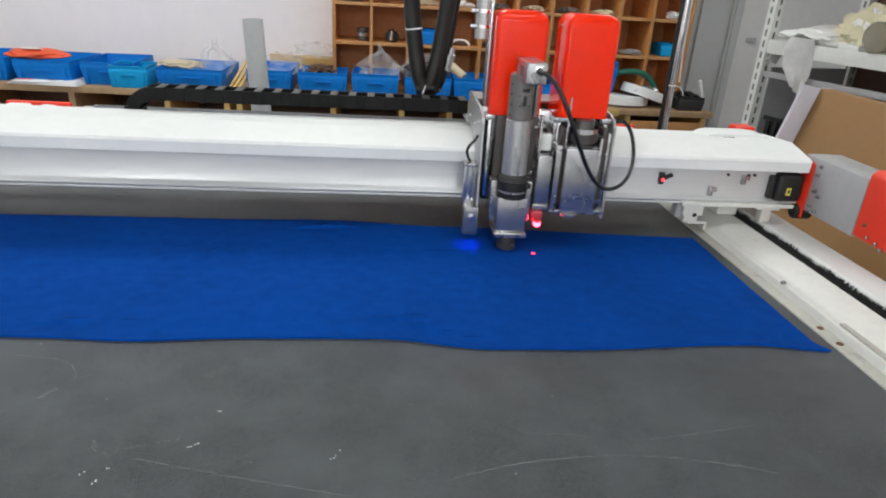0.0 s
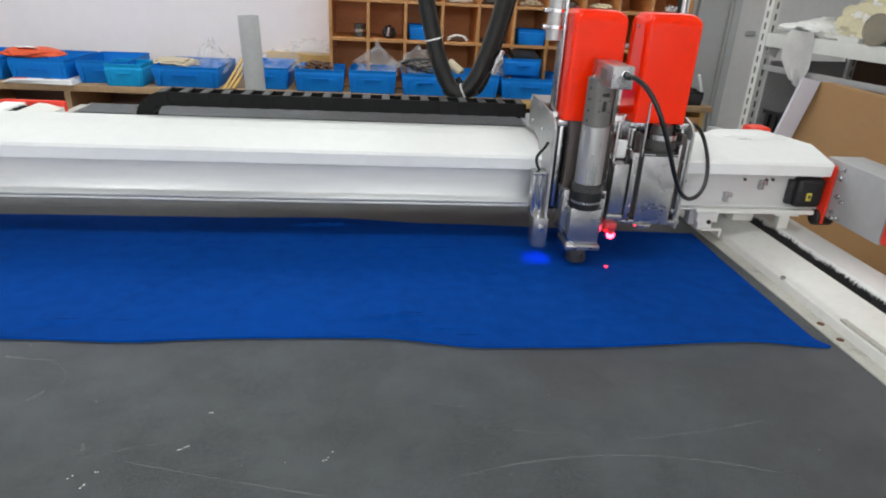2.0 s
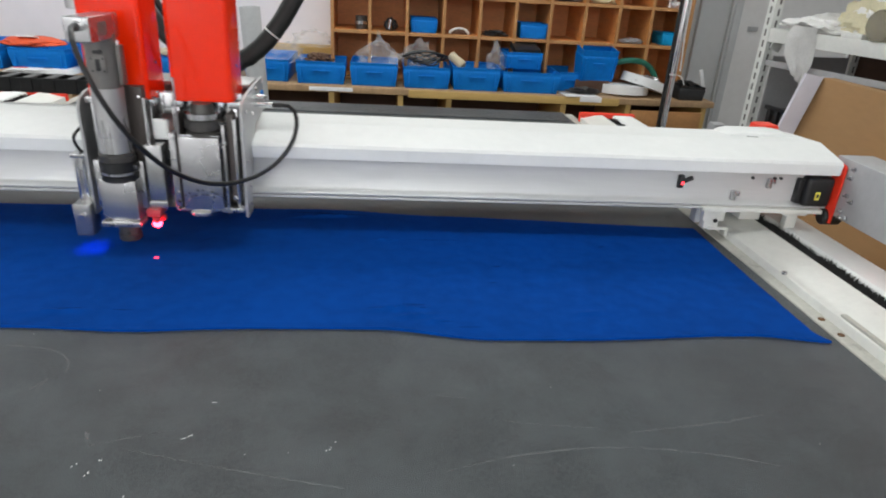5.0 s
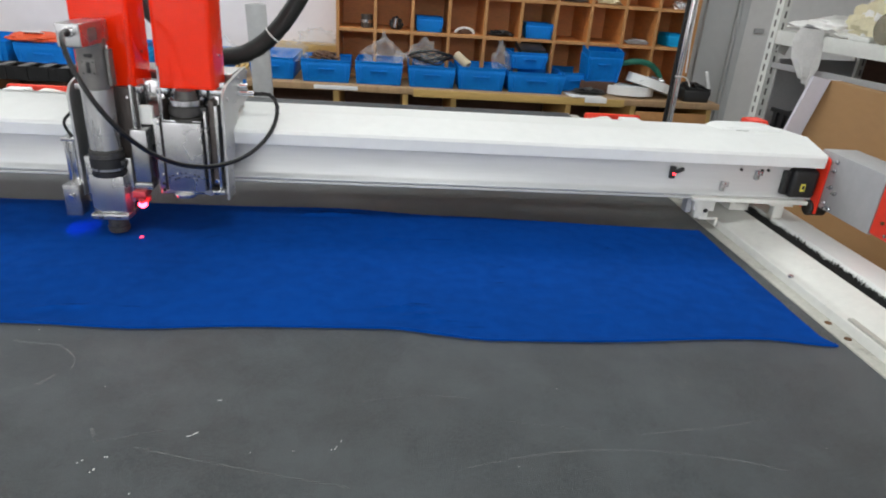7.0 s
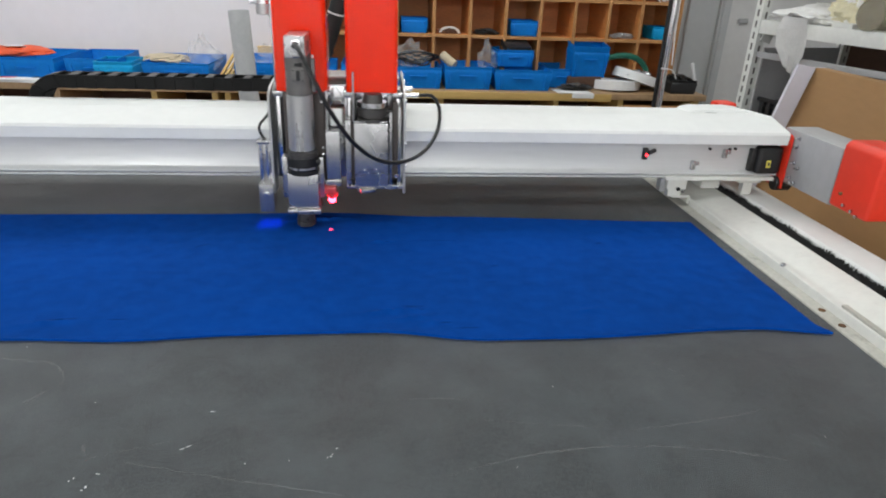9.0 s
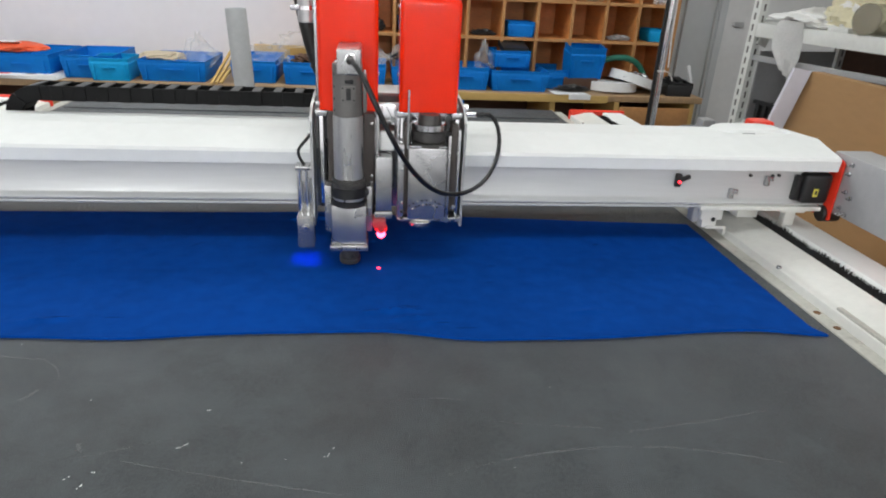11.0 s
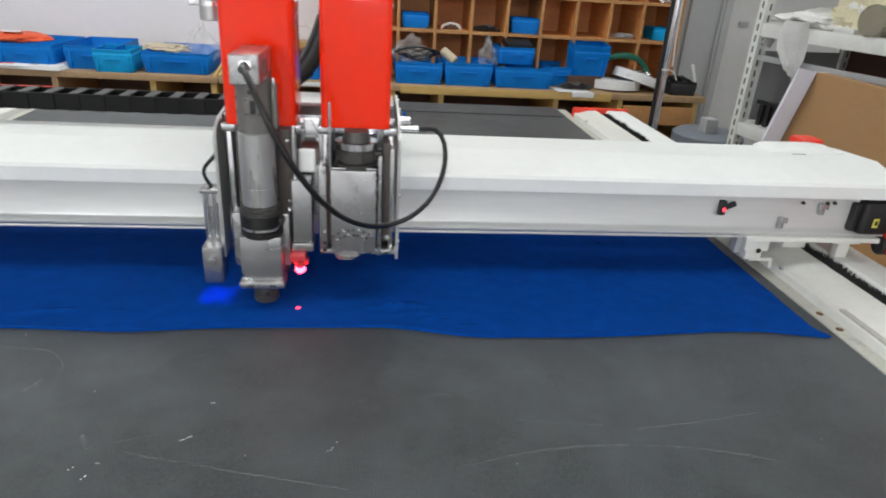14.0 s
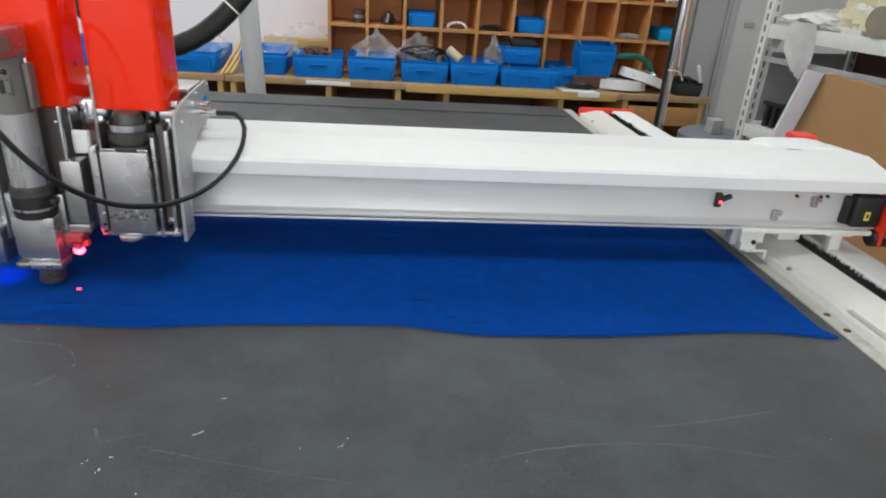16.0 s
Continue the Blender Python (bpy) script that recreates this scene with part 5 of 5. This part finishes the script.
# panel coloured dark brown to paint the shade inside the rack
part("back_panel", slab(RD + 0.024, RD + 0.03, -RL, 0, 0.3, 2.0), DARKWOOD, rack)
part("end_panel", slab(0.05, RD - 0.03, -0.012, -0.006, 0.86, 1.19), GREYPL, rack)
part("stiffener", slab(-0.01, 0.01, -RL + 0.03, -0.03, 1.15, 1.175, 0.001), GREYPL, rack)


def rack_at(x, y, z):
    c, s = math.cos(radians(12)), math.sin(radians(12))
    return (1.84 + x * c - y * s, 3.0 + x * s + y * c, z)


for x, y, sx, sy, sz, seed, mat, lab in ((0.12, -0.2, 0.15, 0.17, 0.05, 1.1, RAG, "white cotton rag heaped on the rack"), (0.2, -0.42, 0.14, 0.2, 0.11, 2.4, RAGCREAM, "cream cotton cloth heaped on the rack"),
                                      (0.17, -0.4, 0.09, 0.1, 0.1, 6.4, RAG, "white cotton rag heaped on the rack"), (0.38, -0.75, 0.2, 0.26, 0.16, 3.7, RAGCREAM, "cream cotton cloth heaped on the rack"), (0.26, -1.2, 0.2, 0.25, 0.13, 4.9, RAG, "white cotton rag heaped on the rack")):
    whole("cotton_rag", crumple(*rack_at(x, y, 1.318 + sz * 0.5), sx, sy, sz, seed, 2.2, 0.42, 0.15, 4, True), mat, lab, "rag", "rags on the rack")
bm = bmesh.new()
n = 26
rows = []
for i in range(n + 1):
    v = i / n
    row = []
    for j in range(9):
        u = j / 8 - 0.5
        wdt = 0.13 * (1 - 0.2 * v) * (1 - 0.85 * max(0.0, (v - 0.62) / 0.38))
        yy = -0.235 + u * wdt - 0.045 * v
        xx = -0.047 - 0.007 * math.sin(u * 14 + v * 2) * v - 0.012 * v
        xx -= 0.05 * u * min(1.0, 4 * v)
        zz = 1.338 - 0.215 * v + (0.05 * u * v)
        if v < 0.12:
            xx, zz = 0.06 - 0.85 * v, 1.338 + 0.004
        row.append(bm.verts.new(rack_at(xx, yy, zz)))
    rows.append(row)
for a, b in zip(rows, rows[1:]):
    for j in range(8):
        f = bm.faces.new((a[j], a[j + 1], b[j + 1], b[j]))
        f.smooth = True
bmesh.ops.solidify(bm, geom=bm.faces[:], thickness=0.005)
bmesh.ops.recalc_face_normals(bm, faces=bm.faces)
whole("wall_fitting", slab(2.815, 2.895, Y1 - 0.04, Y1 - 0.0205, 1.18, 1.215, 0.008), PVC, "small dark fitting on the pale wall", "fitting")
whole("hanging_rag", bm, RAG, "white cotton rag hanging over the rack shelf edge", "rag")
jar = thing("glass_jar", "clear tinted jar lying on the rack shelf", "jar", at=rack_at(0.0, -0.585, 1.3755))
jar.rotation_euler = (0, 0, radians(12))
bm = lathe(bmesh.new(), (-0.03, 0.0, 0), (0.13, 0.0, 0), [(0, 0.048), (0, 0.058), (0.16, 0.058)], 32)
part("tub", bm, GLASS, jar)
bm = lathe(bmesh.new(), (-0.035, 0, 0), (-0.025, 0, 0), [(0.004, 0.0585), (0, 0.0585), (0, 0.0605), (0.01, 0.0605)], 32)
part("rim", bm, GLASS, jar)
whole("flat_tin", box(bmesh.new(), *rack_at(0.03, -0.455, 1.326), 0.09, 0.1, 0.02, 0.004, (0, 0, 12)), RACKM, "flat grey tin on the rack shelf", "tin")
crate = thing("black_crate", "black slatted plastic crate on the lower rack shelf", "crate", at=rack_at(0.16, -0.22, 0.8515), rz=12)
for k in range(7):
    part("slat", slab(-0.13, -0.122, -0.15 + k * 0.045, -0.127 + k * 0.045, 0, 0.11, 0.002), BLACK, crate)
part("top_rim", slab(-0.134, -0.118, -0.16, 0.16, 0.1, 0.118, 0.002), BLACK, crate)
part("tub", bin_mesh(0.24, 0.32, 0.1, BLACK), BLACK, crate)
# cartons take the dark wood colour in place of shelf shade
for y, w, h, mat, nm in ((-0.62, 0.3, 0.26, DARKWOOD, "brown carton on the rack, coloured dark for shade"), (-1.05, 0.36, 0.3, DARKWOOD, "brown carton on the rack, coloured dark for shade")):
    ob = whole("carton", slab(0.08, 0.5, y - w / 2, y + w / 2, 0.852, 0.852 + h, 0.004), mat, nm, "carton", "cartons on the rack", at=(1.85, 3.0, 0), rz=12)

# ---- leaning carton ----
carton = thing("leaning_carton", "large flat brown cardboard carton leaning on the rack", "carton", at=(1.56, 2.22, 0))
for nm, a, b, mat, lab in (("face", -1.25, -0.0, CARD, "plain brown cardboard face"), ):
    bm = extrude_profile(bmesh.new(), [(-0.26, 0.012), (0.055, 1.2), (0.1, 1.2), (-0.2, 0.012)], "y", a, b)
    part(nm, soften(bm, 0.003, 1), mat, carton, lab)
bm = extrude_profile(bmesh.new(), [(-0.33, 0.0), (-0.015, 1.212), (0.052, 1.2), (-0.262, 0.012)], "y", -0.01, 0.004)
part("end_flap", bm, CARDWHITE, carton, "lilac white folded end flap")
part("flap_return", extrude_profile(bmesh.new(), [(-0.262, 0.013), (0.053, 1.201), (0.1, 1.201), (-0.2, 0.013)], "y", 0.003, 0.008), CARDWHITE, carton)

# ---- stool behind the rail ----
stool = thing("grey_stool", "grey upholstered work stool behind the rail", "stool", at=(1.93, 3.42, 0))
part("seat", lathe(bmesh.new(), (0, 0, 0.61), (0, 0, 0.7), [(0, 0.17), (0.015, 0.195), (0.07, 0.195), (0.09, 0.165)], 36), SEAT, stool)
bm = bmesh.new()
rod(bm, (0, 0, 0.05), (0, 0, 0.6), 0.025, 16)
part("column", bm, CHROME, stool)
for k in range(5):
    a = k * math.tau / 5
    bm = bmesh.new()
    rod(bm, (0, 0, 0.07), (0.26 * math.cos(a), 0.26 * math.sin(a), 0.045), 0.018, 10)
    rod(bm, (0.26 * math.cos(a) - 0.01, 0.26 * math.sin(a), 0.028), (0.26 * math.cos(a) + 0.01, 0.26 * math.sin(a), 0.028), 0.027, 14)
    part("foot", bm, BLACK, stool)
whole("grey_box", box(bmesh.new(), 1.9, 3.38, 0.7405, 0.07, 0.08, 0.08, 0.006), PVC, "small grey box lying on the stool", "box")


# ---- movement ----
def motions():
    # seconds, head x, head y, rise of the knife tool
    head = [
        (0.0, 0.409, 1.442, 0.0), (0.5, 0.523, 1.428, 0.0), (1.0, 0.625, 1.411, 0.0), (1.5, 0.623, 1.410, 0.0), (2.0, 0.574, 1.348, 0.0),
        (2.5, 0.502, 1.254, 0.0), (3.0, 0.501, 1.252, 0.0), (3.5, 0.539, 1.201, 0.0), (3.7, 0.53, 1.203, 0.015), (4.0, 0.319, 1.213, 0.029), (4.2, 0.101, 1.220, 0.03),
        (4.5, -0.19, 1.25, 0.03), (5.0, -0.46, 1.32, 0.03), (5.6, -0.565, 1.395, 0.03), (6.3, -0.577, 1.413, 0.012), (6.5, -0.576, 1.416, 0.008),
        (7.0, -0.535, 1.414, 0.0), (7.5, -0.424, 1.442, 0.0), (8.0, -0.309, 1.459, 0.0), (8.5, -0.198, 1.496, 0.0), (9.0, -0.085, 1.527, 0.0),
        (9.4, -0.01, 1.54, 0.0), (10.0, 0.04, 1.48, 0.0), (10.6, 0.03, 1.36, 0.0), (11.0, 0.04, 1.295, 0.0),
        (11.3, 0.096, 1.285, 0.0), (11.5, 0.145, 1.284, 0.002), (12.0, 0.169, 1.281, 0.016), (12.5, 0.152, 1.258, 0.0), (13.0, 0.059, 1.185, 0.0),
        (13.5, -0.026, 1.105, 0.0), (14.0, -0.122, 1.094, 0.0), (14.5, -0.238, 1.114, 0.0), (15.0, -0.353, 1.131, 0.0), (15.5, -0.461, 1.140, 0.0), (16.0, -0.558, 1.148, 0.0)]
    walk(gantry, [(t, pose(0, y, 0)) for t, x, y, r in head])
    walk(chain, [(t, pose(0, y, 0)) for t, x, y, r in head])
    walk(carriage, [(t, pose(x, y, 0)) for t, x, y, r in head])
    walk(tool, [(t, pose(0, 0, r)) for t, x, y, r in head])
    # links follow the loop: upper run, half turn, lower run
    for k, ob in enumerate(links):
        rows = []
        for t, x, y, r in head:
            xc = -0.825 + 0.5 * x
            s, up = k * PITCH, x - 0.15 - xc
            zt = 1.077 + CHAIN_R
            if s < up:
                m = pose(x - 0.15 - s, 0.45, zt, 0, 0, 0)
            elif s < up + math.pi * CHAIN_R:
                a = (s - up) / CHAIN_R
                m = pose(xc - CHAIN_R * math.sin(a), 0.45, 1.077 + CHAIN_R * math.cos(a), 0, -math.degrees(a), 0)
            else:
                m = pose(xc + s - up - math.pi * CHAIN_R, 0.45, 1.077 - CHAIN_R, 0, -179.9, 0)
            rows.append((t, m))
        walk(ob, rows)

    def along(bits, curve, rows_out, ends=(0.0, 1.0)):
        n = [0.0]
        for a, b in zip(curve, curve[1:]):
            n.append(n[-1] + (b - a).length)
        for k in range(bits):
            d = n[-1] * (ends[0] + (ends[1] - ends[0]) * (k + 0.5) / bits)
            i = max(1, min(len(n) - 1, next((q for q, v in enumerate(n) if v >= d), len(n) - 1)))
            u = (d - n[i - 1]) / max(1e-6, n[i] - n[i - 1])
            p = curve[i - 1].lerp(curve[i], u)
            w = (curve[i] - curve[i - 1]).normalized()
            rows_out[k].append(Matrix.Translation(p) @ Vector((0, 0, 1)).rotation_difference(w).to_matrix().to_4x4())

    # swing and lift of the hose's belly, set to fit the camera's view
    sway = {5.6: (-0.08, -0.02), 6.3: (-0.11, -0.03), 6.5: (-0.11, -0.03), 7.0: (0.03, 0.0), 7.5: (-0.1, -0.1), 8.0: (-0.06, -0.06), 14.5: (-0.05, -0.06), 15.0: (-0.1, -0.1), 15.5: (-0.06, -0.01), 16.0: (-0.07, 0.05)}
    hose_rows = [[] for _ in hose_bits]
    tie_rows = [[] for _ in ties]
    plug_rows = [[]]
    wire_rows = [[] for _ in wire_bits]
    cab_rows = [[] for _ in cable_bits]
    for t, x, y, r in head:
        a, b = Vector((0.05, 1.95, 2.19)), Vector((x - 0.2, y + 0.5, 1.45))
        dx = b.x - a.x
        sw, lift = sway.get(t, (0.0, 0.0))
        c = bezier(a, (a.x + 0.4 * dx + sw, y + 0.54, 0.95 - 0.036 * dx + lift), (a.x + 0.74 * dx + sw, y + 0.54, 1.06 - (0.1 if dx > 0 else 0.03) * dx + lift), b, 60)
        along(len(hose_bits), c, hose_rows)
        along(len(ties), c, tie_rows, (0.3, 0.85))
        along(1, [p + Vector((0.036, -0.012, 0)) for p in c], plug_rows, (0.82, 0.9))
        n = len(c)
        w = [p + Vector((0.03, 0.022, 0.012 * math.sin(i * 0.25))) for i, p in enumerate(c) if i > 0.5 * n]
        along(len(wire_bits), w, wire_rows)
        c = bezier((-0.054, -0.108, 1.318 + r), (-0.012, -0.25, 1.32 + r), (0.036, -0.18, 1.062), (0.178, -0.023, 1.042), 30)[:-1]
        c += bezier((0.178, -0.023, 1.042), (0.301, 0.102, 1.029), (0.315, 0.25, 1.163), (0.25, 0.2, 1.163), 30)
        along(len(cable_bits), c, cab_rows)
    times = [h[0] for h in head]
    for bits, rows in ((hose_bits, hose_rows), (ties, tie_rows), ([plug], plug_rows), (wire_bits, wire_rows), (cable_bits, cab_rows)):
        for ob, ms in zip(bits, rows):
            walk(ob, list(zip(times, ms)))


motions()
